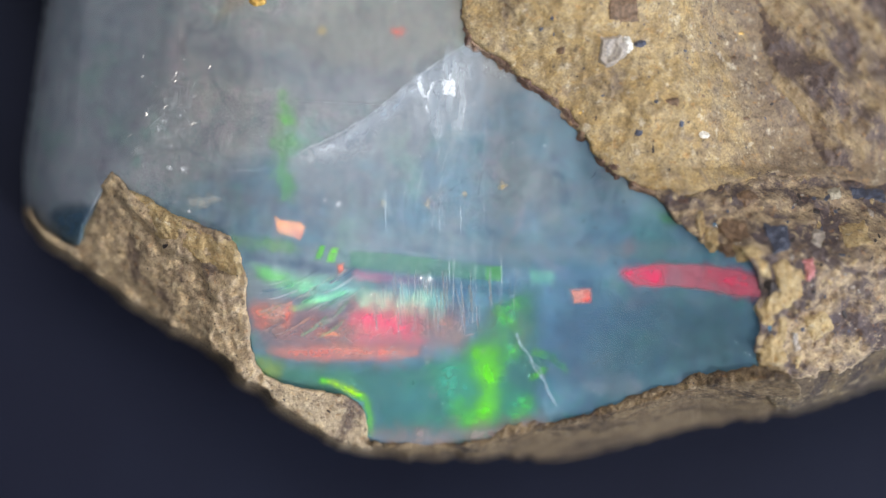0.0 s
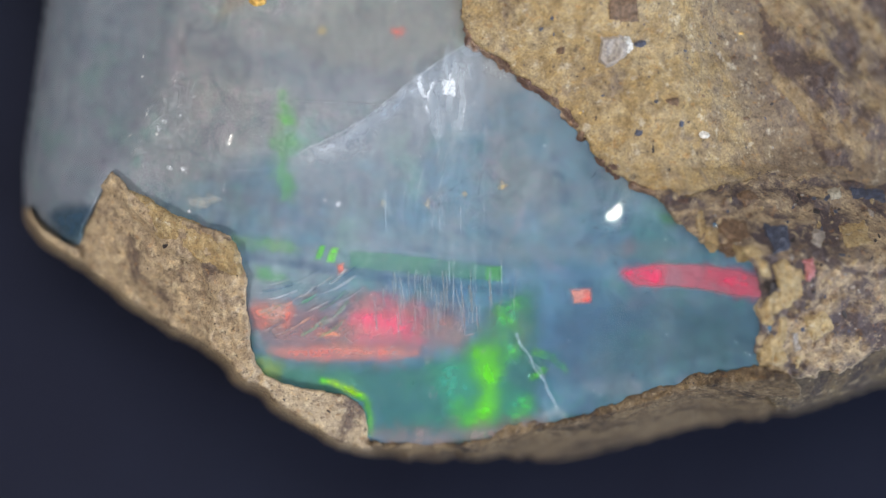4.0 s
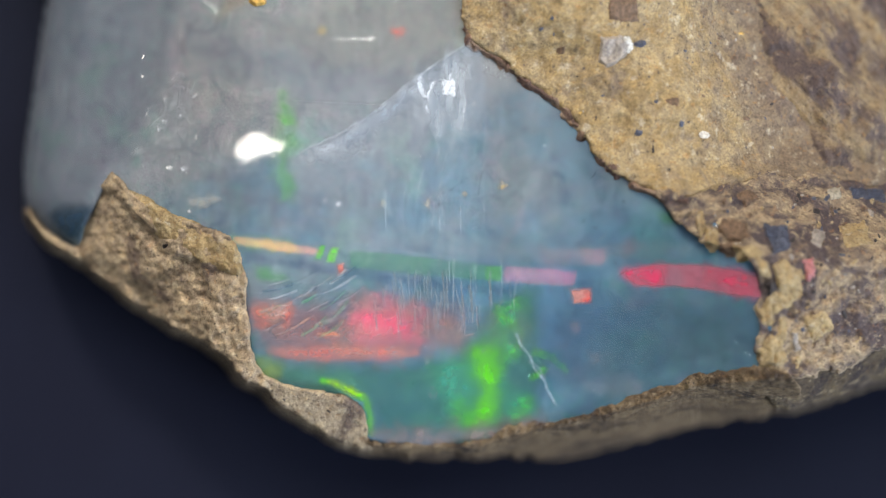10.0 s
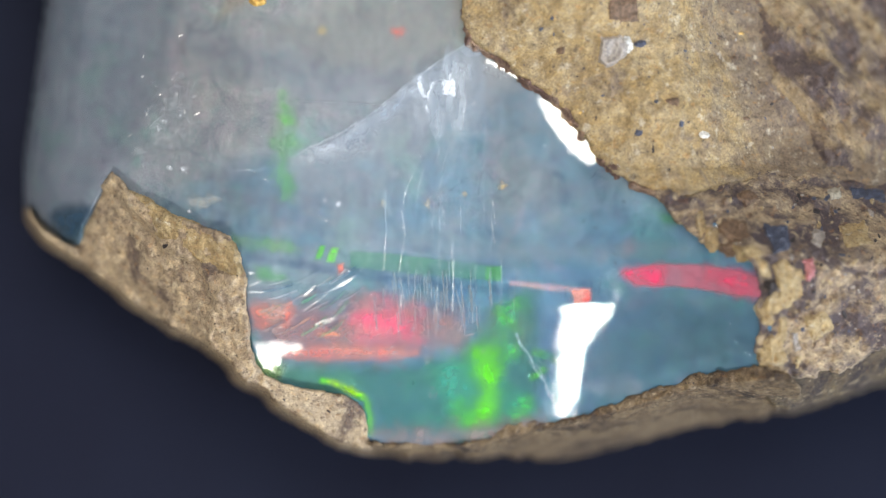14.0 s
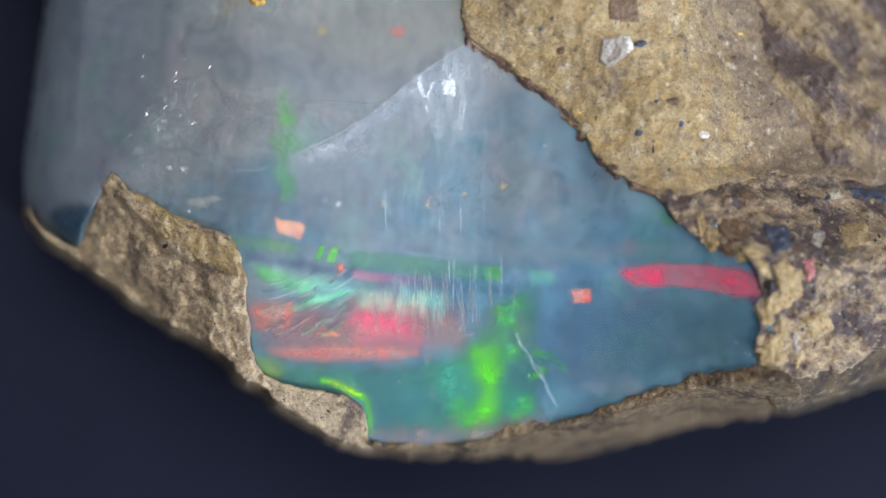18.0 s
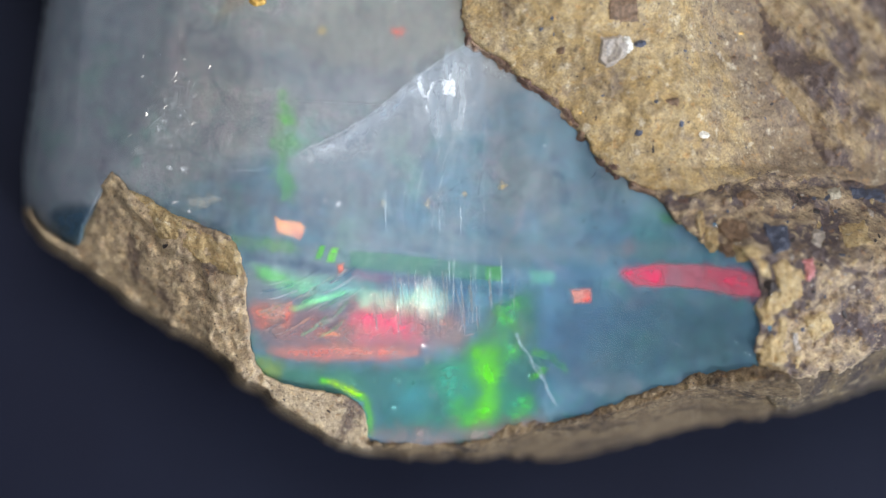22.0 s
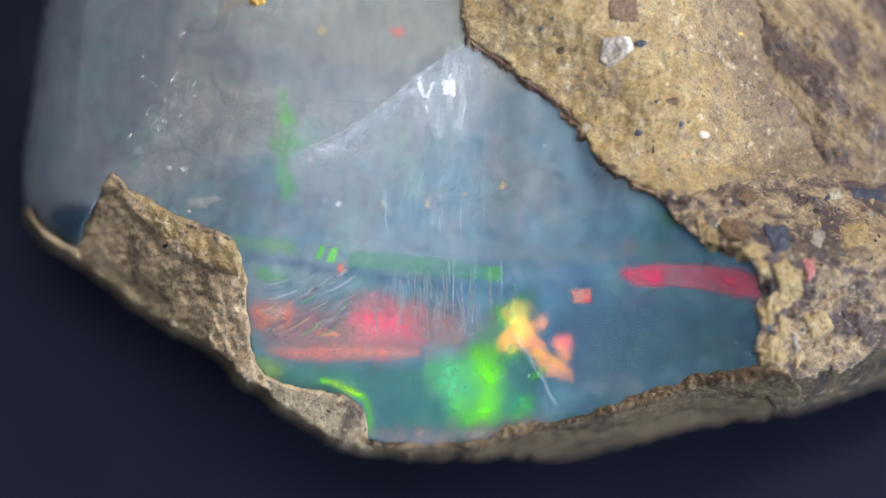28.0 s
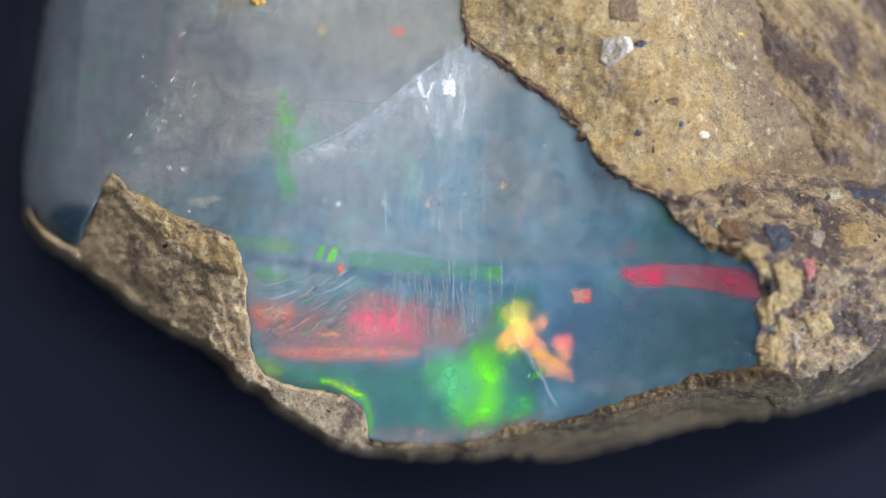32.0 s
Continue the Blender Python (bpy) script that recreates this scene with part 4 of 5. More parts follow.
layer("ridge_line", RIDGE[1:], colour_layer("ridge_line", (0.52, 0.54, 0.55), (0.40, 0.42, 0.44), 0.85, scale=5, ragged=0.6), 0.04, 0.03, "pale broken ridge line")

# long fine scratches and torn fibres that shine when the torch stands low in the west
for line, wide, pale in (([(-0.56, 2.26), (-0.87, 1.56), (-1, 1.11)], 0.016, 0.2), ([(-1.04, 0.97), (-0.95, 0.34), (-1.07, -0.41), (-1.14, -0.87)], 0.026, 0.3), ([(-1.02, -1.16), (-1.08, -1.61)], 0.035, 0.3),
                         ([(-1.42, 0.41), (-1.47, -0.53)], 0.02, 0.25), ([(0.21, 0.11), (0.25, -0.65), (0.22, -1.54)], 0.02, 0.25), ([(-0.11, -0.65), (-0.17, -1.61)], 0.018, 0.2), ([(1.18, 1.42), (1.32, 0.55)], 0.014, 0.2),
                         ([(1.18, 0.86), (1.29, 0.14)], 0.018, 0.2), ([(0, 1.35), (0.04, 0.55)], 0.016, 0.2), ([(-0.67, -0.9), (-0.73, -1.22)], 0.016, 0.15), ([(-0.42, -0.66), (-0.43, -1)], 0.014, 0.15),
                         ([(-4.24, -2.08), (-3.42, -1.5), (-2.74, -1.02), (-2.4, -0.72), (-2.32, -0.2), (-2.3, 0.25)], 0.024, 0.3), ([(-3.42, -1.16), (-3.2, -0.91)], 0.06, 0.25), ([(-3.2, -1.88), (-2.72, -1.71)], 0.05, 0.25),
                         ([(-3.11, -1.95), (-2.58, -1.7), (-2.17, -1.56)], 0.022, 0.25), ([(-4.88, -1.07), (-4.46, -1.08)], 0.03, 0.15), ([(-4.84, -0.94), (-4.52, -0.8)], 0.03, 0.15), ([(-4.84, -0.6), (-4.69, -0.6)], 0.04, 0.15),
                         ([(-2.61, -0.94), (-2.41, -0.83), (-2.29, -0.72)], 0.08, 0.1), ([(-5.14, 2.01), (-4.73, 1.94), (-4.27, 1.61), (-3.42, 1.05), (-2.13, 0.18)], 0.022, 0.25)):
    flash("bright_scratch", line, (1.0, 0.98, 0.94), 13.9, 1.3, 0.025, None, 0.26, wide * 0.55, 6.0, 1.0, pale * 0.5)
# sparkles of a crinkled patch beside the crust, with some white painted in
crinkle = random.Random(8)
for i in range(30):
    p = (-6.72, 3.38)
    p = (p[0] + crinkle.gauss(0, 0.42), p[1] + crinkle.gauss(0, 0.75))
    a, ln = crinkle.uniform(0.2, 1.6), crinkle.uniform(0.03, 0.14)
    flash("torch_glint", [p, (p[0] + ln * math.cos(a), p[1] + ln * math.sin(a))], (1.0, 0.97, 0.92), crinkle.uniform(0, 32), 2.4, 0.03, None, 0.3, crinkle.uniform(0.01, 0.03), 8.0, 1.0, 0.25)
flash("pink_strip", [(1.63, -0.77), (2.47, -0.83), (3.59, -0.97), (3.54, -1.11), (2.47, -1.02), (1.66, -0.91)], (1.0, 0.34, 0.22), 14.2, 0.6, 0.06, None, 0.24)
layer("brown_haze", [(-1.91, -4.50), (-0.34, -4.42), (1.07, -4.38), (2.33, -4.10), (2.4, -4.45), (1.07, -4.84), (-1.18, -4.98)], colour_layer("brown_haze", (0.24, 0.19, 0.18), None, 0.8, scale=2, ragged=0.8), 0.3)
flash("pink_strip", [(-6.62, 6.47), (-6.34, 6.47), (-6.37, 4.78), (-6.59, 4.71)], (0.9, 0.32, 0.36), 11.2, 0.3, 0.2, None, 0.34)


# ---- rock that holds the opal ----
def rock(name, points, height, material, parent, step=0.05, ragged=0.10, edge=0.12, amp=0.06, grain=0.02, fall=50.0, seed=1, label="", out=0.2, steps=4, floor=-BASE):
    """A piece of rock over the plan: its outline frays, its rim breaks off, its top is rough."""
    shape = rounded(points, steps)
    (u0, v0), (u1, v1) = shape.min(0) - 0.3, shape.max(0) + 0.3

    def depth(u, v):
        return inside_by(u, v, shape) + ragged * fbm(u, v, 0.55, 4, seed + 20)

    def form(u, v):
        d = depth(u, v)
        h = height(u, v) + amp * fbm(u, v, 0.9, 4, seed) + grain * fbm(u, v, 0.24, 3, seed + 40)
        k = np.clip(1 - d / edge, 0, 1)
        return np.maximum(h - edge * 1.2 * k * k - fall * np.maximum(0, -d), floor)

    me, _ = sheet(name, u0, u1, v0, v1, step, form, lambda u, v, h: (depth(u, v) > -out) & (h > floor + 0.02))
    return part(name, me, material, parent, label), form


MATRIX_LINE = [(0.48, 8.01), (0.48, 6.19), (0.67, 5.14), (1.35, 4.71), (2.12, 4.08), (3.03, 3.45), (3.48, 2.75), (4.04, 2.05), (4.92, 1.53), (5.98, 1.25),
               (7.66, 1.67), (9.34, 1.73), (12.01, 1.35), (13.13, 1.98), (13.13, 8.01)]


def matrix_height(u, v):
    """The rock stands a little over the opal along their seam, rises inwards, and falls off to the east."""
    rise = inside_by(u, v, MATRIX_OUT)
    seam = np.interp(v, [1.25, 1.53, 2.05, 2.75, 3.45, 4.1, 4.7, 5.1, 6.2], [5.98, 4.92, 4.04, 3.48, 3.03, 2.1, 1.35, 0.67, 0.49])
    h = face_height(np.minimum(u, seam), np.maximum(v, 1.3)) + 0.24 + 0.75 * ramp(0, 2.4, rise)
    return h - 0.40 * np.maximum(0, u - 6.0) - 0.05 * np.maximum(0, u - 8.5) ** 2 - 0.44 * np.maximum(0, v - 1.2) * ramp(3.5, 9.0, u) + 0.10 * fbm(u, v, 2.2, 3, 77)


MATRIX_OUT = rounded(MATRIX_LINE, 4)
matrix, matrix_form = rock("matrix_rock", MATRIX_LINE, matrix_height, SAND, stone, 0.035, 0.12, 0.14, 0.10, 0.035, seed=3, label="sandy yellow grained host rock")


def flank_height(u, v):
    deep = ramp(-0.1, 1.7, inside_by(u, v, FLANK_OUT)) * 0.85
    w, s = u * 0.79 + v * 0.62, v * 0.79 - u * 0.62
    return matrix_height(u, v) - 0.50 + deep + 0.20 * fbm(u, v, 0.9, 4, 61) + 0.13 * ridged(w, s * 0.35, 0.75, 4, 8) + 0.05 * fbm(u, v, 0.3, 3, 71)


FLANK_LINE = [(6.82, 10.4), (7.17, 5.35), (7.87, 3.66), (8.64, 2.68), (8.92, 1.56), (10.33, 1.28), (14.26, 1.42), (15.66, 3.38), (15.66, 8.01)]
FLANK_OUT = rounded(FLANK_LINE, 4)
flank, _ = rock("weathered_flank", FLANK_LINE,
             flank_height, FLANK, matrix, 0.04, 0.3, 0.3, 0.03, 0.05, fall=3.0,
             seed=11, label="mauve brown weathered side of the rock, colour darkened for shade", out=0.1)


def band_height(u, v):
    low = face_height(np.minimum(u, 7.6), v) + 0.40 - 0.30 * np.maximum(0, u - 7.6)
    return low + ramp(-0.6, 1.3, v) * (matrix_height(u, v) - 0.10 - low) + 0.10 * ridged(u, v, 0.7, 4, 15) - 0.05


band, band_form = rock("umber_band", [(5.14, 1.49), (6.4, 0.15), (7.21, 0.01), (7.77, -0.55), (7.84, -1.67), (7.84, -2.93), (8.64, -3.18), (9.77, -3), (11.45, -2.23), (13.13, -1.67), (13.13, 1.98),
                      (10.89, 1.63), (9.2, 1.91), (7.66, 1.91), (6.26, 1.42)],
            band_height, UMBER, matrix, 0.04, 0.18, 0.10, 0.15, 0.10,
            seed=31, label="dark umber layer with mixed grains")
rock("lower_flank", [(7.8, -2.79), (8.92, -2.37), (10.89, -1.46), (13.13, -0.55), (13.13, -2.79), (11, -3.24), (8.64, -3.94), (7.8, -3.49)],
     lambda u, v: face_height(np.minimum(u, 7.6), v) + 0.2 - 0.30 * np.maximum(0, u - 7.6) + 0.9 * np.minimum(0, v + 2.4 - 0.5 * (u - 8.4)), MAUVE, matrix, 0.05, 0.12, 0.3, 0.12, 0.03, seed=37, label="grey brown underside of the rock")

# the unseen underside, added for the stone to rest on
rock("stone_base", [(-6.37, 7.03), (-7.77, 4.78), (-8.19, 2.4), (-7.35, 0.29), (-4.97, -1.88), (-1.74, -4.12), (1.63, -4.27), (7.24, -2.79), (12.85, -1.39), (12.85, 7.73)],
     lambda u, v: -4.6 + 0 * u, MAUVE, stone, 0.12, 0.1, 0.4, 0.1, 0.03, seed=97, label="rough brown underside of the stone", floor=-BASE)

# rust seam along the opal's edge
SEAM = rounded([(0.59, 5.91), (0.73, 5.14), (1.35, 4.73), (2.12, 4.11), (3.03, 3.49), (3.45, 2.82)], 5, closed=False)


def seam_piece(name, line, width, seed):
    line = np.array(line)
    (u0, v0), (u1, v1) = line.min(0) - width - 0.3, line.max(0) + width + 0.3

    def depth(u, v):
        return near_line(u, v, line, width) + width * 1.0 * fbm(u, v, 0.45, 4, seed)

    def form(u, v):
        d = depth(u, v)
        return face_height(u, v) + 0.02 + 0.22 * ramp(-0.02, width * 1.4, d) + 0.06 * fbm(u, v, 0.14, 3, seed + 3) - 14 * np.maximum(0, -d)

    me, _ = sheet(name, u0, u1, v0, v1, 0.03, form, lambda u, v, h: depth(u, v) > -0.08)
    return part(name, me, RUST, matrix, "dark rust brown seam")


seam_piece("rust_seam", SEAM, 0.15, 51)
seam_piece("rust_seam", [(3.9, 2.23), (4.12, 2.09), (4.32, 1.98)], 0.17, 57)
seam_piece("rust_seam", [(4.71, 1.59), (5.28, 1.35), (6.05, 1.16)], 0.09, 61)

# crust along the west and south edges


def crust_height(u, v):
    """An upper ledge along the opal, a dark step, and folds that run down to the outer edge."""
    off = -near_line(u, v, CRUST_EDGE, 0.0)
    ledge = np.interp(u, [-8.0, -6.5, -5.0], [0.25, 0.85, 0.75]) + 0.25 * fbm(u, v, 0.7, 3, 44)
    folds = ridged((u * 0.8 + v * 0.6) * 1.7, (v * 0.8 - u * 0.6) * 0.45, 0.55, 3, 5)
    return face_height(u, v) + 0.24 - 0.28 * ramp(0.0, 0.3, off - ledge) - 0.22 * np.maximum(0, off - ledge) - 0.12 * np.maximum(0, off - ledge) ** 2 + 0.055 * folds


crust, crust_form = rock("bark_crust", CRUST_LINE,
              crust_height, BARK, stone, 0.035, 0.08, 0.10, 0.22, 0.09,
              seed=71, label="fibrous tan crust on the opal's edge")
rock("crust_ledge", [(-7.75, 1.45), (-7.1, 1.12), (-6.5, 0.82), (-5.6, 0.42), (-5.16, 0.10), (-4.95, -0.5), (-5.15, -0.72), (-5.7, -0.45), (-6.5, -0.05), (-7.1, 0.35), (-7.5, 0.95)],
     lambda u, v: face_height(u, v) + 0.40, TAN, crust, 0.03, 0.10, 0.2, 0.16, 0.08, seed=73, label="paler tan ledge along the opal", out=0.06)
rock("bark_crust", [(-10.27, 1), (-9.95, 0.55), (-9.46, 0.18), (-9.04, 0.01), (-9.04, -0.29), (-9.74, 0.13), (-10.19, 0.6)],
     lambda u, v: face_height(u, v) - 0.25, BARK, stone, 0.04, 0.05, 0.12, 0.06, 0.02, seed=75, label="thin brown crust edge")


def rim_drop(u, v):
    return np.maximum(0, np.interp(u, [-2, 0.9, 1.7, 4.3, 6.4, 8.8], [-4.94, -4.9, -4.63, -4.05, -3.37, -3.2]) - v)


rim, rim_form = rock("rim_crust", [(-4.52, -3.13), (-3.68, -3.41), (-2.72, -3.59), (-2.02, -3.89), (-1.85, -4.48), (-1.74, -4.84), (-1.88, -4.97), (-2.58, -4.76), (-3.42, -4.27), (-4.27, -3.7)],
     lambda u, v: face_height(u, v) + 0.32 + 0.5 * np.minimum(0, v + 3.3 + 0.35 * (u + 4)), BARK, stone, 0.035, 0.08, 0.10, 0.08, 0.03, seed=81, label="crumbly brown crust at the lower edge")
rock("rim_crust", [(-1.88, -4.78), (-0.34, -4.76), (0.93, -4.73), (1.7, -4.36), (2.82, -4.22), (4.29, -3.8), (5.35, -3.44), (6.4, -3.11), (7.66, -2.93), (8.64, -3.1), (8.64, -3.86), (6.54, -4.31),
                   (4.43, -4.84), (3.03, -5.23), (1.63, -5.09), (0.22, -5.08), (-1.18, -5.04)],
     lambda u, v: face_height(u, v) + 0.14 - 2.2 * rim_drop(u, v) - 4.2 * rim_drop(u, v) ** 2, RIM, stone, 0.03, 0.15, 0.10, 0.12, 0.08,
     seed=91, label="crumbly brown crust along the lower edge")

# ---- grains, chips and marks ----
def chip(name, points, base, material, parent, rise=0.10, seed=1, step=0.022, label="", steps=1, rough=0.05):
    """A small lump set in the surface whose height is base(u, v)."""
    shape = rounded(points, steps)
    (u0, v0), (u1, v1) = shape.min(0) - 0.06, shape.max(0) + 0.06

    def depth(u, v):
        return inside_by(u, v, shape) + rough * fbm(u, v, 0.22, 3, seed)

    def form(u, v):
        d = depth(u, v)
        return base(u, v) - 0.05 + (rise + 0.05) * ramp(-0.03, 0.09, d) + 0.35 * rise * fbm(u, v, 0.25, 3, seed + 2)

    me, _ = sheet(name, u0, u1, v0, v1, step, form, lambda u, v, h: depth(u, v) > -0.04)
    return part(name, me, material, parent, label)


def blob(p, rx, ry, seed, turn=0.0):
    """An uneven outline round a point."""
    rnd = random.Random(seed)
    out = []
    for i in range(7):
        a = 2 * math.pi * i / 7
        r = rnd.uniform(0.72, 1.15)
        x, y = rx * r * math.cos(a), ry * r * math.sin(a)
        out.append((p[0] + x * math.cos(turn) - y * math.sin(turn), p[1] + x * math.sin(turn) + y * math.cos(turn)))
    return out


for i, (p, rx, ry, mat, rise) in enumerate((
        ((2.69, 5.72), 0.08, 0.07, SLATE, 0.05), ((2.43, 5.46), 0.09, 0.08, SLATE, 0.05), ((2.93, 4.95), 0.17, 0.16, BROWN, 0.03), ((4.9, 5.09), 0.20, 0.13, SLATE, 0.08),
        ((6.02, 4.92), 0.08, 0.06, SLATE, 0.05), ((7.24, 4.74), 0.13, 0.07, BROWN, 0.05), ((7.27, 4.08), 0.10, 0.06, SOOT, 0.05), ((3.97, 3.8), 0.10, 0.05, SLATE, 0.04),
        ((5.7, 3.66), 0.24, 0.17, BROWN, 0.04), ((5.28, 3.66), 0.09, 0.09, SLATE, 0.05), ((4.85, 2.88), 0.16, 0.11, SLATE, 0.06), ((5.91, 3.07), 0.12, 0.12, SLATE, 0.05),
        ((5.21, 2.54), 0.08, 0.21, SOOT, 0.06), ((6.5, 2.82), 0.18, 0.12, WHITE, 0.08), ((4.34, 2.78), 0.10, 0.03, SLATE, 0.04), ((8.57, 5.35), 0.14, 0.34, SLATE, 0.03),
        ((8.9, 5.09), 0.13, 0.13, SLATE, 0.03), ((8.5, 4.36), 0.18, 0.11, BROWN, 0.04), ((5.63, 1.98), 0.08, 0.04, SOOT, 0.04), ((6.4, 1.88), 0.12, 0.05, SOOT, 0.04),
        ((3.2, 5.56), 0.10, 0.04, BROWN, 0.04), ((6.89, 5.23), 0.12, 0.08, BROWN, 0.04), ((7.52, 3.24), 0.12, 0.10, BROWN, 0.05), ((8.15, 3.59), 0.07, 0.06, SOOT, 0.04),
        ((3.38, 3.38), 0.10, 0.06, OCHRE, 0.05), ((3.8, 3.24), 0.05, 0.12, SOOT, 0.05), ((7.38, 5.35), 0.1, 0.06, OCHRE, 0.05), ((6.26, 2.75), 0.05, 0.04, WHITE, 0.06))):
    chip("grain", blob(p, rx, ry, i), matrix_form, mat, matrix, rise, i, 0.02)
chip("grain", [(3.9, 5.28), (4.43, 5.32), (4.69, 5.09), (4.57, 4.78), (4.08, 4.48), (3.84, 4.64)], matrix_form, GREY, matrix, 0.10, 5, label="greyish clear quartz grain")
chip("grain", [(4.50, 5.20), (4.58, 5.22), (4.66, 4.96), (4.58, 4.90)], lambda u, v: matrix_form(u, v) + 0.08, WHITE, matrix, 0.08, 6)
chip("grain", [(4.12, 6.47), (4.85, 6.47), (4.88, 5.63), (4.57, 5.6), (4.08, 5.68)], matrix_form, BROWN, matrix, 0.04, 7, label="dull brown block grain")
rnd = random.Random(4)
for i in range(190):
    p = (rnd.uniform(0.9, 10.6), rnd.uniform(1.6, 6.1))
    if inside_by(np.array([p[0]]), np.array([p[1]]), MATRIX_OUT)[0] < 0.25:
        continue
    s = rnd.uniform(0.022, 0.06)
    chip("grain", blob(p, s * rnd.uniform(0.8, 2.0), s, i + 100, rnd.uniform(0, 3)), matrix_form, rnd.choice((SLATE, SOOT, BROWN, BROWN, SOOT, GREY)), matrix, 0.035, i, 0.022)

# chips in the umber layer
UMBER_CHIPS = (
    ([(6.31, 1), (6.48, 1), (6.54, 0.51), (6.4, 0.22), (6.29, 0.43)], TAN), ([(6.54, 0.58), (6.79, 0.51), (6.9, 0.08), (6.65, -0.03), (6.48, 0.22)], TAN),
    ([(7.14, 0.13), (7.66, 0.11), (7.97, -0.06), (7.87, -0.24), (7.38, -0.27), (7.17, -0.06)], TAN), ([(8.15, -0.41), (8.43, -0.2), (8.92, -0.55), (8.95, -1.11), (8.57, -1.46), (8.22, -1.67), (7.94, -1.6), (7.97, -1.25), (8.33, -1.04)], TAN),
    ([(8.33, -1.67), (8.59, -1.67), (8.5, -2.44), (8.59, -2.79), (8.29, -2.93), (7.94, -2.79), (7.94, -2.23), (8.29, -2.09)], TAN), ([(7.72, -0.15), (8.11, -0.29), (8.19, -0.69), (7.89, -0.72)], TAN), ([(7.77, -1.46), (8.11, -1.32), (8.25, -1.81), (7.94, -1.92)], TAN), ([(7.8, -2.48), (8.17, -2.32), (8.31, -2.79), (7.91, -2.96)], TAN), ([(6.82, 0.13), (7.18, 0.18), (7.27, -0.13), (7.02, -0.15)], BROWN),
    ([(8.71, -2.65), (8.92, -2.68), (8.85, -3.07), (8.71, -3)], TAN),
    ([(7.97, -0.83), (8.25, -0.74), (8.33, -1), (8.08, -1.14)], SOOT), ([(6.93, 0.79), (7.52, 0.72), (7.66, 0.29), (7.1, 0.15), (6.85, 0.43)], BROWN),
    ([(7.87, 0.65), (8.57, 0.58), (8.64, 0.01), (8.22, -0.13)], SLATE), ([(9.15, 1.04), (9.4, 1.02), (9.37, 0.86), (9.16, 0.87)], SOOT), ([(9.51, 1.53), (9.91, 1.56), (9.93, 1.25), (9.62, 1.21)], PALE),
    ([(7.24, 1.35), (7.62, 1.5), (7.9, 1.25), (7.5, 1.0)], BROWN), ([(8.92, -1.67), (9.48, -1.53), (9.77, -1.95), (9.2, -2.37)], TAN), ([(9.77, 0.58), (10.47, 0.72), (10.68, 0.15), (10.05, 0.01)], TAN),
    ([(8.92, -0.27), (9.2, -0.2), (9.27, -0.69), (8.99, -0.83)], plain_grain("pink_grain", (0.36, 0.13, 0.12))), ([(10.05, 1.56), (11, 1.49), (11, 1.14), (10.19, 1.25)], SLATE),
    ([(8.64, -2.09), (8.81, -2.06), (8.92, -2.51), (8.71, -2.58)], GREY), ([(9.2, 0.58), (9.51, 0.43), (9.41, 0.01), (9.09, 0.15)], GREY))


def over_band(u, v):
    return np.maximum(band_form(u, v), body_height(u, v, 0.07))


for i, (pts, mat) in enumerate(UMBER_CHIPS):
    chip("mineral_chip", pts, over_band, mat, band, 0.08, 300 + i, steps=1, rough=0.07, label="tan angular chip" if mat is TAN else "")
for i in range(200):
    p = (rnd.uniform(6.3, 10.9), rnd.uniform(-2.4, 1.6))
    if p[1] > 1.4 or p[0] < 8.2 and p[1] < 0 - 0.3 * (p[0] - 6.3) and p[0] < 7.9:
        continue
    s = rnd.uniform(0.03, 0.09)
    chip("mineral_chip", blob(p, s * rnd.uniform(0.8, 1.8), s, i + 500, rnd.uniform(0, 3)), band_form, rnd.choice((SLATE, BROWN, SOOT, TAN, GREY, BROWN)), band, 0.06, i, 0.025)

# specks, and pits whose shade is painted as flat dark chips, in the crust
for i, (p, rx, ry) in enumerate((((-6.89, 0.08), 0.10, 0.11), ((-5.21, -0.31), 0.12, 0.19), ((-5.11, -0.66), 0.08, 0.14), ((-7.89, 0.97), 0.06, 0.10), ((-6.37, -0.34), 0.08, 0.05), ((-5.88, -0.69), 0.10, 0.05), ((-7.63, 0.01), 0.07, 0.05))):
    chip("painted_pit", blob(p, rx, ry, i + 40), crust_form, SOOT if i < 3 else BROWN, crust, 0.02, i + 8)
for i in range(50):
    s, t = rnd.uniform(0, 1), rnd.uniform(0, 1)
    p = (-8.3 + 3.4 * s + rnd.uniform(-0.5, 0.5), 1.4 - 2.6 * s - 1.2 * t)
    chip("grain", blob(p, rnd.uniform(0.03, 0.09), rnd.uniform(0.025, 0.05), i + 900, -0.7), crust_form, rnd.choice((BROWN, SOOT, OCHRE, TAN)), crust, 0.03, i)
for i in range(28):
    p = (rnd.uniform(-4.5, -2.2), rnd.uniform(-4.6, -3.6))
    s = rnd.uniform(0.03, 0.07)
    if rim_form(np.array([p[0]]), np.array([p[1]]))[0] < -2.6:
        continue
    chip("grain", blob(p, s * 1.5, s, i + 950, -0.4), rim_form, rnd.choice((BROWN, SOOT, TAN)), rim, 0.03, i)

# matte strips added over the polish to cut dark lines into its shine
MATTE_STRIP = [colour_layer("matte_strip", c, None, k, scale=6.0, ragged=0.5) for c, k in
         (((0.16, 0.19, 0.20), 0.75), ((0.22, 0.18, 0.18), 0.62), ((0.09, 0.12, 0.14), 0.6))]
tear = random.Random(33)


def over_polish(name, points, material, width, soft=0.02):
    ob = layer(name, points, material, soft, width)
    ob.location.z = 0.30 * MM
    return ob


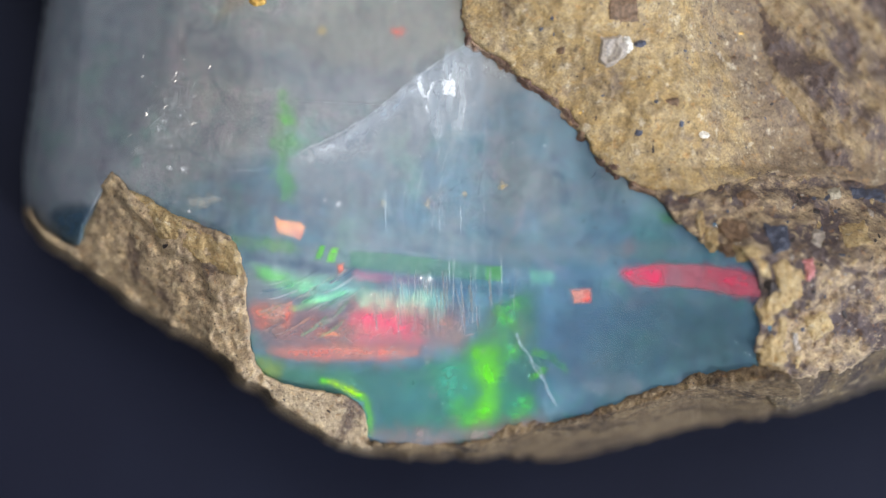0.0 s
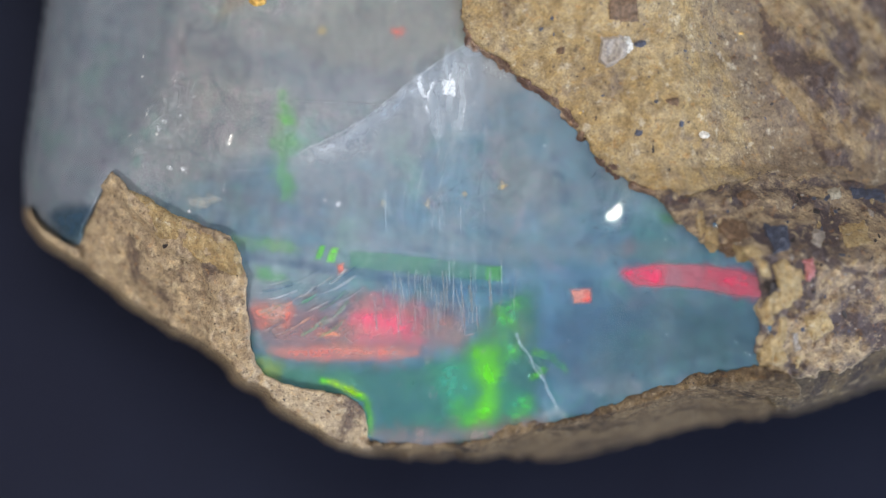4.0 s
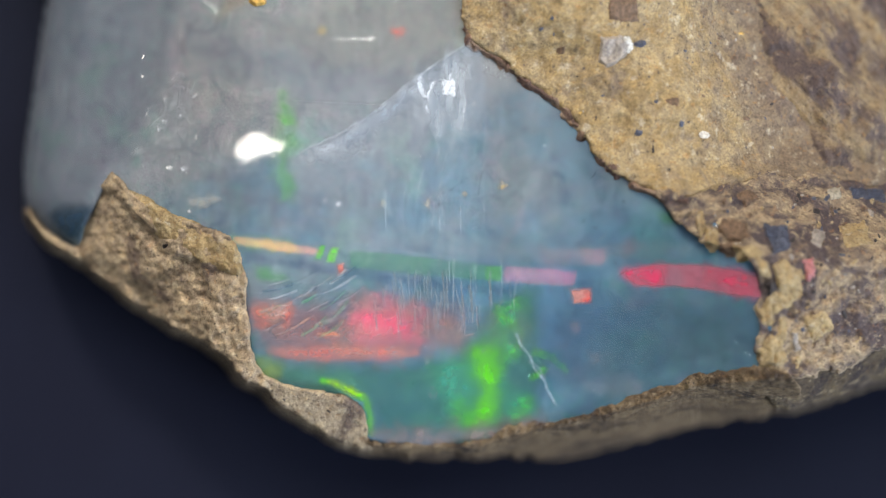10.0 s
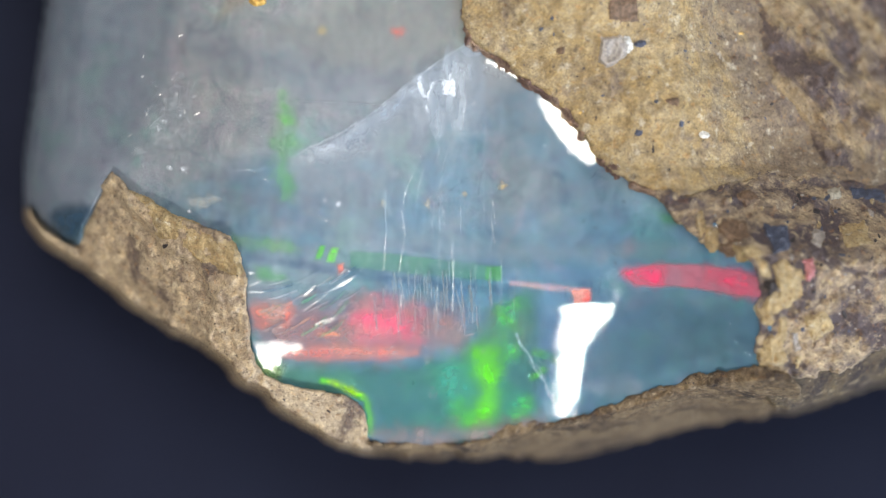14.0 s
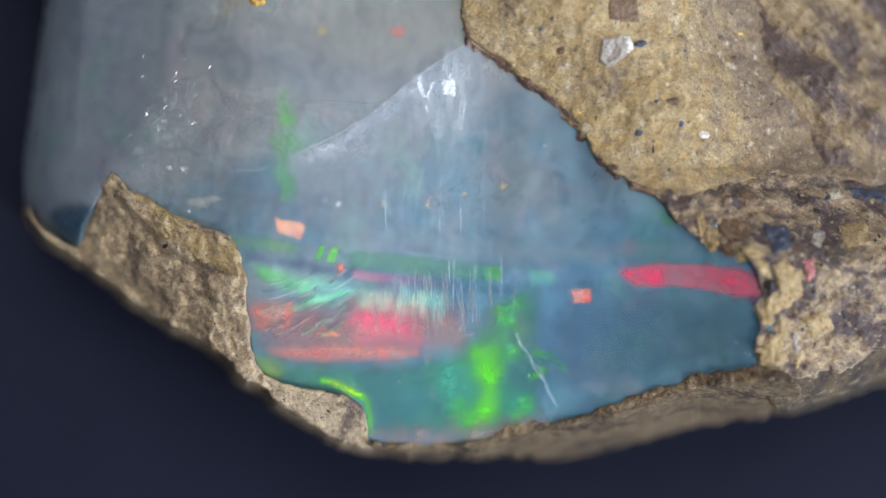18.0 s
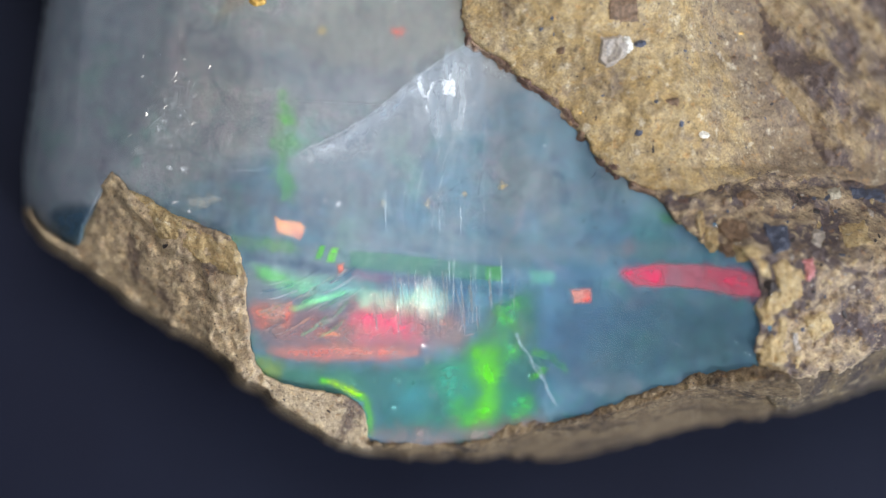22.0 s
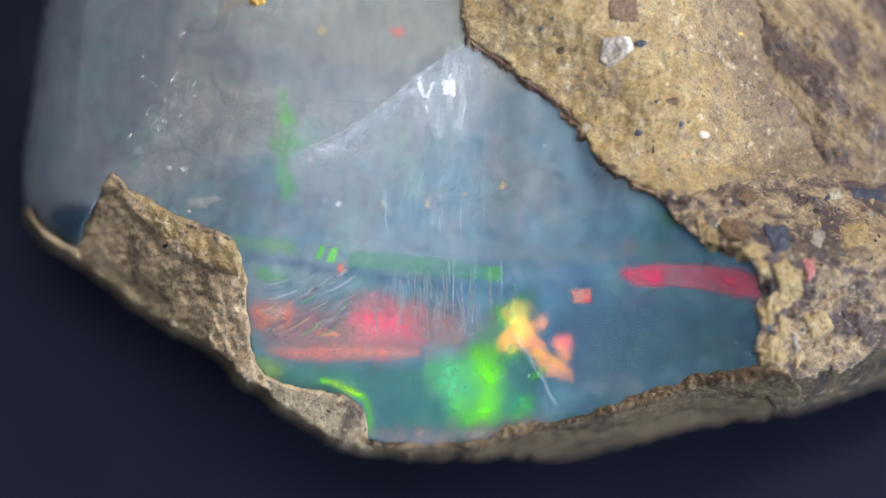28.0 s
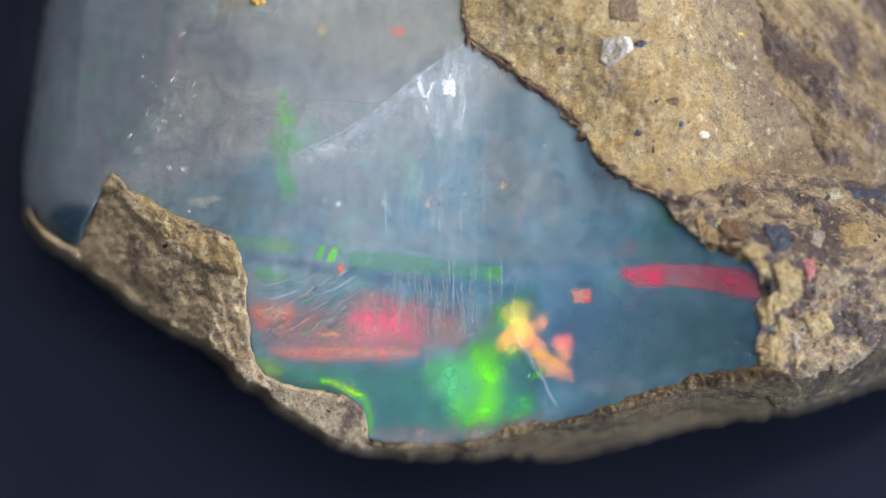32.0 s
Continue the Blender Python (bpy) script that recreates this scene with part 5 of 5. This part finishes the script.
for i in range(56):
    x, y = tear.gauss(-0.2, 0.8), tear.uniform(-2.3, -1.0)
    ln = min(tear.uniform(0.25, 1.0), tear.uniform(-0.75, -0.4) - y)
    lean = tear.gauss(-0.04, 0.05)
    over_polish("matte_strip", [(x, y), (x + lean * ln * 0.4 + tear.uniform(-0.02, 0.02), y + ln * 0.5), (x + lean * ln, y + ln)], MATTE_STRIP[0 if y + ln > -1.15 else 1], tear.uniform(0.012, 0.032))
for i in range(46):
    x, y = tear.uniform(2.6, 5.6), tear.uniform(-3.6, 2.0)
    ln, a = tear.uniform(0.06, 0.3), tear.choice((0.6, 1.2, 2.3, 2.6)) + tear.gauss(0, 0.2)
    over_polish("matte_strip", [(x, y), (x + ln * 0.5 * math.cos(a) + 0.02, y + ln * 0.5 * math.sin(a)), (x + ln * math.cos(a), y + ln * math.sin(a))], MATTE_STRIP[2], tear.uniform(0.008, 0.018), 0.012)
for i in range(30):
    x, y = tear.uniform(-2.4, 1.4), tear.uniform(-3.7, -1.2)
    ln, a = tear.uniform(0.05, 0.22), tear.uniform(0, 3.1)
    over_polish("matte_strip", [(x, y), (x + ln * 0.5 * math.cos(a), y + ln * 0.5 * math.sin(a) + 0.02), (x + ln * math.cos(a), y + ln * math.sin(a))], MATTE_STRIP[1 if y > -2.6 else 0], tear.uniform(0.012, 0.03), 0.015)

# white bruise where the opal is crushed under the rock
CLOUD = colour_layer("white_fracture", (0.80, 0.82, 0.84), (0.56, 0.58, 0.60), 0.82, scale=9.0, ragged=1.0)
VEIL = colour_layer("white_veil", (0.48, 0.51, 0.53), (0.32, 0.36, 0.40), 0.5, scale=2.2, ragged=0.9, stretch=(1.6, 0.4, 0))
layer("fracture_veil", [(-0.69, 4.29), (0.22, 4.85), (0.72, 5.07), (1.09, 3.66), (0.93, 2.75), (-0.2, 2.68), (-0.9, 3.38)], VEIL, 0.35, label="whitish crushed fracture veil")
layer("fracture_veil", [(-3.35, 2.51), (-2.02, 3.17), (-0.69, 4.22), (-0.65, 3.8), (-1.74, 2.89), (-2.86, 2.33)], colour_layer("ridge_veil", (0.42, 0.44, 0.46), (0.28, 0.31, 0.34), 0.7, scale=3, ragged=0.9), 0.25, label="pale bruised ridge")
for i, pts in enumerate(([(-0.66, 4.29), (-0.53, 4.34), (-0.48, 3.94), (-0.39, 3.77), (-0.51, 3.72), (-0.65, 4.01)], [(-0.45, 3.77), (-0.22, 4.22), (-0.17, 4.2), (-0.38, 3.72)], [(-0.06, 4.22), (0.31, 4.25), (0.34, 3.77), (0, 3.8)],
                         [(0.14, 4.36), (0.22, 4.36), (0.22, 4.2), (0.14, 4.2)], [(0.48, 3.31), (0.55, 3.69), (0.59, 3.66), (0.52, 3.24)], [(-0.45, 3.52), (-0.39, 3.66), (-0.35, 3.38), (-0.42, 3.33)],
                         [(0.73, 3.66), (0.81, 3.69), (0.87, 3.52), (0.8, 3.49)])):
    layer("white_break", pts, CLOUD, 0.035, label="bright white fracture face")
# small flecks whose white colour stands in for glints
for i, (p, s) in enumerate((((-6.93, 3.17), 0.1), ((-6.54, 3.31), 0.07), ((-7.04, 2.99), 0.12), ((-6.79, 2.01), 0.07), ((-6.44, 1.98), 0.09), ((-6.3, 0.93), 0.07), ((-6.58, 2.61), 0.05), ((-2.93, 1.21), 0.05), ((-2.58, 1.11), 0.08), ((-6.72, 3.59), 0.06))):
    layer("white_break", blob(p, s, s * 0.8, i + 60), CLOUD, 0.05)
layer("fracture_veil", [(-6.51, 4.36), (-6.16, 3.52), (-6.37, 2.54), (-7.49, 2.26), (-7.7, 2.47), (-7, 3.52)], colour_layer("pebbled_veil", (0.40, 0.41, 0.42), (0.27, 0.29, 0.31), 0.5, scale=5, ragged=1.0), 0.25)
layer("fracture_veil", [(-6.37, 1.28), (-5.81, 1.35), (-5.46, 1.25), (-6.09, 0.97)], colour_layer("small_veil", (0.44, 0.43, 0.38), None, 0.5, scale=5, ragged=1.0), 0.1)
chip("ochre_speck", [(-4.85, 6.27), (-4.41, 6.24), (-4.35, 6.08), (-4.62, 6.02), (-4.8, 6.1)], lambda u, v: body_height(u, v, 0.0), OCHRE, core, 0.13, 760, 0.02, "ochre rock speck")

# scratches in the polish
SCRATCH = colour_layer("scratch", (0.62, 0.66, 0.70), None, 0.28, 0.6, 0.4, 0.35, 6.0, 0.8)
FAINT = colour_layer("faint_scratch", (0.45, 0.52, 0.58), None, 0.32, 0.6, 0.5, 0.4, 6.0, 0.7)
for i in range(24):
    x, y = rnd.uniform(-1.5, 1.8), rnd.uniform(-1.9, 0.6)
    ln = rnd.uniform(0.3, 1.1)
    lean = rnd.uniform(-0.12, 0.04)
    layer("scratch", [(x, y), (x + lean * ln * 0.4, y + ln * 0.5), (x + lean * ln, y + ln)], SCRATCH if i % 3 == 0 else FAINT, 0.012, rnd.uniform(0.007, 0.014))
for i in range(16):
    x, y = rnd.uniform(-1.6, 3.4), rnd.uniform(0.6, 3.0)
    ln = rnd.uniform(0.3, 1.0)
    layer("scratch", [(x, y), (x + 0.35 * ln, y + ln * 0.5), (x + 0.6 * ln, y + ln)] if i % 2 else [(x, y), (x - 0.1 * ln, y + ln * 0.5), (x - 0.12 * ln, y + ln)], FAINT, 0.015, 0.009)
for i in range(18):
    x, y = rnd.uniform(3.6, 7.2), rnd.uniform(-2.8, -0.6)
    ln = rnd.uniform(0.1, 0.5)
    layer("scratch", [(x, y), (x + ln * 0.5, y - ln * 0.35), (x + ln, y - ln * 0.6)], FAINT, 0.015, 0.009)
layer("crack", [(2.12, -2.79), (2.33, -2.9), (2.53, -3.18)], colour_layer("pale_crack_branch", (0.36, 0.44, 0.50), None, 0.6, scale=8, ragged=0.9), 0.03, 0.03)
layer("crack", [(1.82, -2.09), (1.94, -2.4), (2.16, -2.65), (2.27, -2.96), (2.5, -3.24), (2.58, -3.49), (2.82, -3.89)], colour_layer("pale_crack", (0.42, 0.50, 0.56), None, 0.7, scale=5, ragged=0.8), 0.03, 0.035, "pale hairline crack")
layer("crack", [(-3.31, 2.33), (-4.69, 1.95), (-5.81, 2.03)], FAINT, 0.03, 0.012)
layer("crack", [(1.7, 0.36), (2.12, 0.86), (2.3, 1.07)], FAINT, 0.02, 0.014)

# fine hairlines all over the broken face
HAIR = [colour_layer("hairline", (0.50, 0.56, 0.60), None, 0.30, when, 0.9, 0.32, 6.0, 0.6) for when in (0.6, 6.0, 13.0, 29.0)]
DARK_HAIR = colour_layer("dark_hairline", (0.05, 0.08, 0.12), None, 0.5, scale=6.0, ragged=0.6)


def hairs(count, u0, u1, v0, v1, bearing_deg, spread, longest, seed):
    """Hairline scratches over a stretch of the face, most along one bearing."""
    rnd = random.Random(seed)
    for i in range(count):
        x, y = rnd.uniform(u0, u1), rnd.uniform(v0, v1)
        ln, a = longest * rnd.uniform(0.25, 1.0) ** 1.5, radians(bearing_deg + rnd.gauss(0, spread))
        bow = rnd.uniform(-0.08, 0.08) * ln
        dx, dy = math.cos(a) * ln, math.sin(a) * ln
        line = [(x, y), (x + dx * 0.5 - math.sin(a) * bow, y + dy * 0.5 + math.cos(a) * bow), (x + dx, y + dy)]
        layer("hairline", line, DARK_HAIR if rnd.random() < 0.22 else rnd.choice(HAIR), 0.008, rnd.uniform(0.005, 0.011))


hairs(24, -1.6, 1.7, -1.9, 2.6, 92, 7, 1.0, 1)
hairs(34, -1.0, 4.6, -0.2, 3.0, 52, 14, 0.6, 2)
hairs(30, 2.2, 7.4, -3.2, -0.5, -42, 16, 0.4, 3)
hairs(40, -4.6, -2.0, -2.4, -0.5, 34, 12, 0.8, 4)
hairs(24, -7.0, -2.5, 0.2, 5.0, 15, 40, 0.5, 5)
hairs(22, -0.8, 1.1, 2.6, 5.0, 85, 10, 0.9, 6)
for i in range(40):
    p = (rnd.uniform(-6.8, 6.5), rnd.uniform(-2.6, 4.5))
    s = rnd.uniform(0.012, 0.03)
    if abs(inside_by(np.array([p[0]]), np.array([p[1]]), BODY)[0]) > 0.4:
        layer("bright_speck", blob(p, s, s, i + 1300), rnd.choice(HAIR), 0.012)

# rubbed streaks down the middle of the face, pale and dark
RUBBED = [colour_layer("rubbed_streak", c, None, k, scale=7.0, ragged=0.9) for c, k in (((0.44, 0.47, 0.48), 0.20), ((0.50, 0.52, 0.52), 0.24), ((0.06, 0.11, 0.16), 0.34))]
rub = random.Random(17)
for i in range(50):
    x, y = rub.gauss(-0.1, 0.85), rub.uniform(-1.9, 3.4)
    ln, slant = rub.uniform(0.25, 1.1), rub.gauss(0.06, 0.1) + 0.12 * max(0.0, y)
    layer("scratch", [(x, y), (x + slant * ln * 0.35, y + ln * 0.5), (x + slant * ln, y + ln)], RUBBED[i % 3], 0.014, rub.uniform(0.006, 0.016))
for i in range(40):
    x, y = rub.uniform(-4.5, 6.0), rub.uniform(-2.6, 2.2)
    ln, a = rub.uniform(0.08, 0.4), rub.uniform(0, 3.1)
    if inside_by(np.array([x]), np.array([y]), BODY)[0] < 0.5:
        continue
    layer("scratch", [(x, y), (x + ln * 0.5 * math.cos(a), y + ln * 0.5 * math.sin(a) + 0.02), (x + ln * math.cos(a), y + ln * math.sin(a))], RUBBED[i % 2], 0.012, 0.006)



# ---- the torch that lights the stone ----
def turned(name, profile, segments=40):
    """A turned body round z from (radius, height) rows, in millimetres."""
    bm = bmesh.new()
    rings = []
    for r, z in profile:
        rings.append([bm.verts.new((r * math.cos(2 * math.pi * i / segments) * MM, r * math.sin(2 * math.pi * i / segments) * MM, z * MM)) for i in range(segments)])
    for a, b in zip(rings[:-1], rings[1:]):
        for i in range(segments):
            bm.faces.new((a[i], a[(i + 1) % segments], b[(i + 1) % segments], b[i])).smooth = True
    bmesh.ops.recalc_face_normals(bm, faces=bm.faces[:])
    me = bpy.data.meshes.new(name)
    bm.to_mesh(me)
    bm.free()
    return me


def glow_material():
    n = Nodes("torch_glow")
    e = n.add("ShaderNodeEmission", Color=(0.988, 0.962, 0.908, 1), Strength=TORCH_GLOW)
    return n.done(e.outputs[0])


def hand_torch():
    metal, rubber = paint("black_anodised_metal", (0.03, 0.03, 0.032), 0.35), paint("black_rubber", (0.02, 0.02, 0.02), 0.7)
    torch = tagged(new("hand_torch"), "small black metal torch that circles above the stone", "torch")
    part("barrel", turned("barrel", [(0.1, 96), (9, 96), (10.5, 94), (10.5, 30), (9.5, 29), (9.5, 27)]), metal, torch)
    part("head", turned("head", [(9.5, 27), (15, 15), (15.5, 13), (15.5, -1.5), (14, -2), (12.6, -1.5), (12.0, 0.8), (5.1, 0.2), (5.1, 3)]), metal, torch)
    part("tail_switch", turned("tail_switch", [(0.1, 99), (4, 99), (5, 98), (5, 96)]), rubber, torch, "round rubber switch")
    for z in (45, 55, 65, 75, 85):
        part("grip_ring", turned("grip_ring", [(10.4, z - 2), (11.2, z - 1.5), (11.2, z + 1.5), (10.4, z + 2)]), rubber, torch)
    part("lens", turned("lens", [(0.05, 0.3), (2.5, 0.2), (5.05, 0)]), glow_material(), torch, "round glowing lens")
    return torch


def torch_pose(b, lean):
    centre = Vector((0, 0, BASE * MM))
    return look(torch_place(b, lean) * MM + centre, centre)


torch = hand_torch()


def motions():
    walk(torch, [(t, torch_pose(b, lean)) for t, b, lean in TORCH_WAY])


motions()
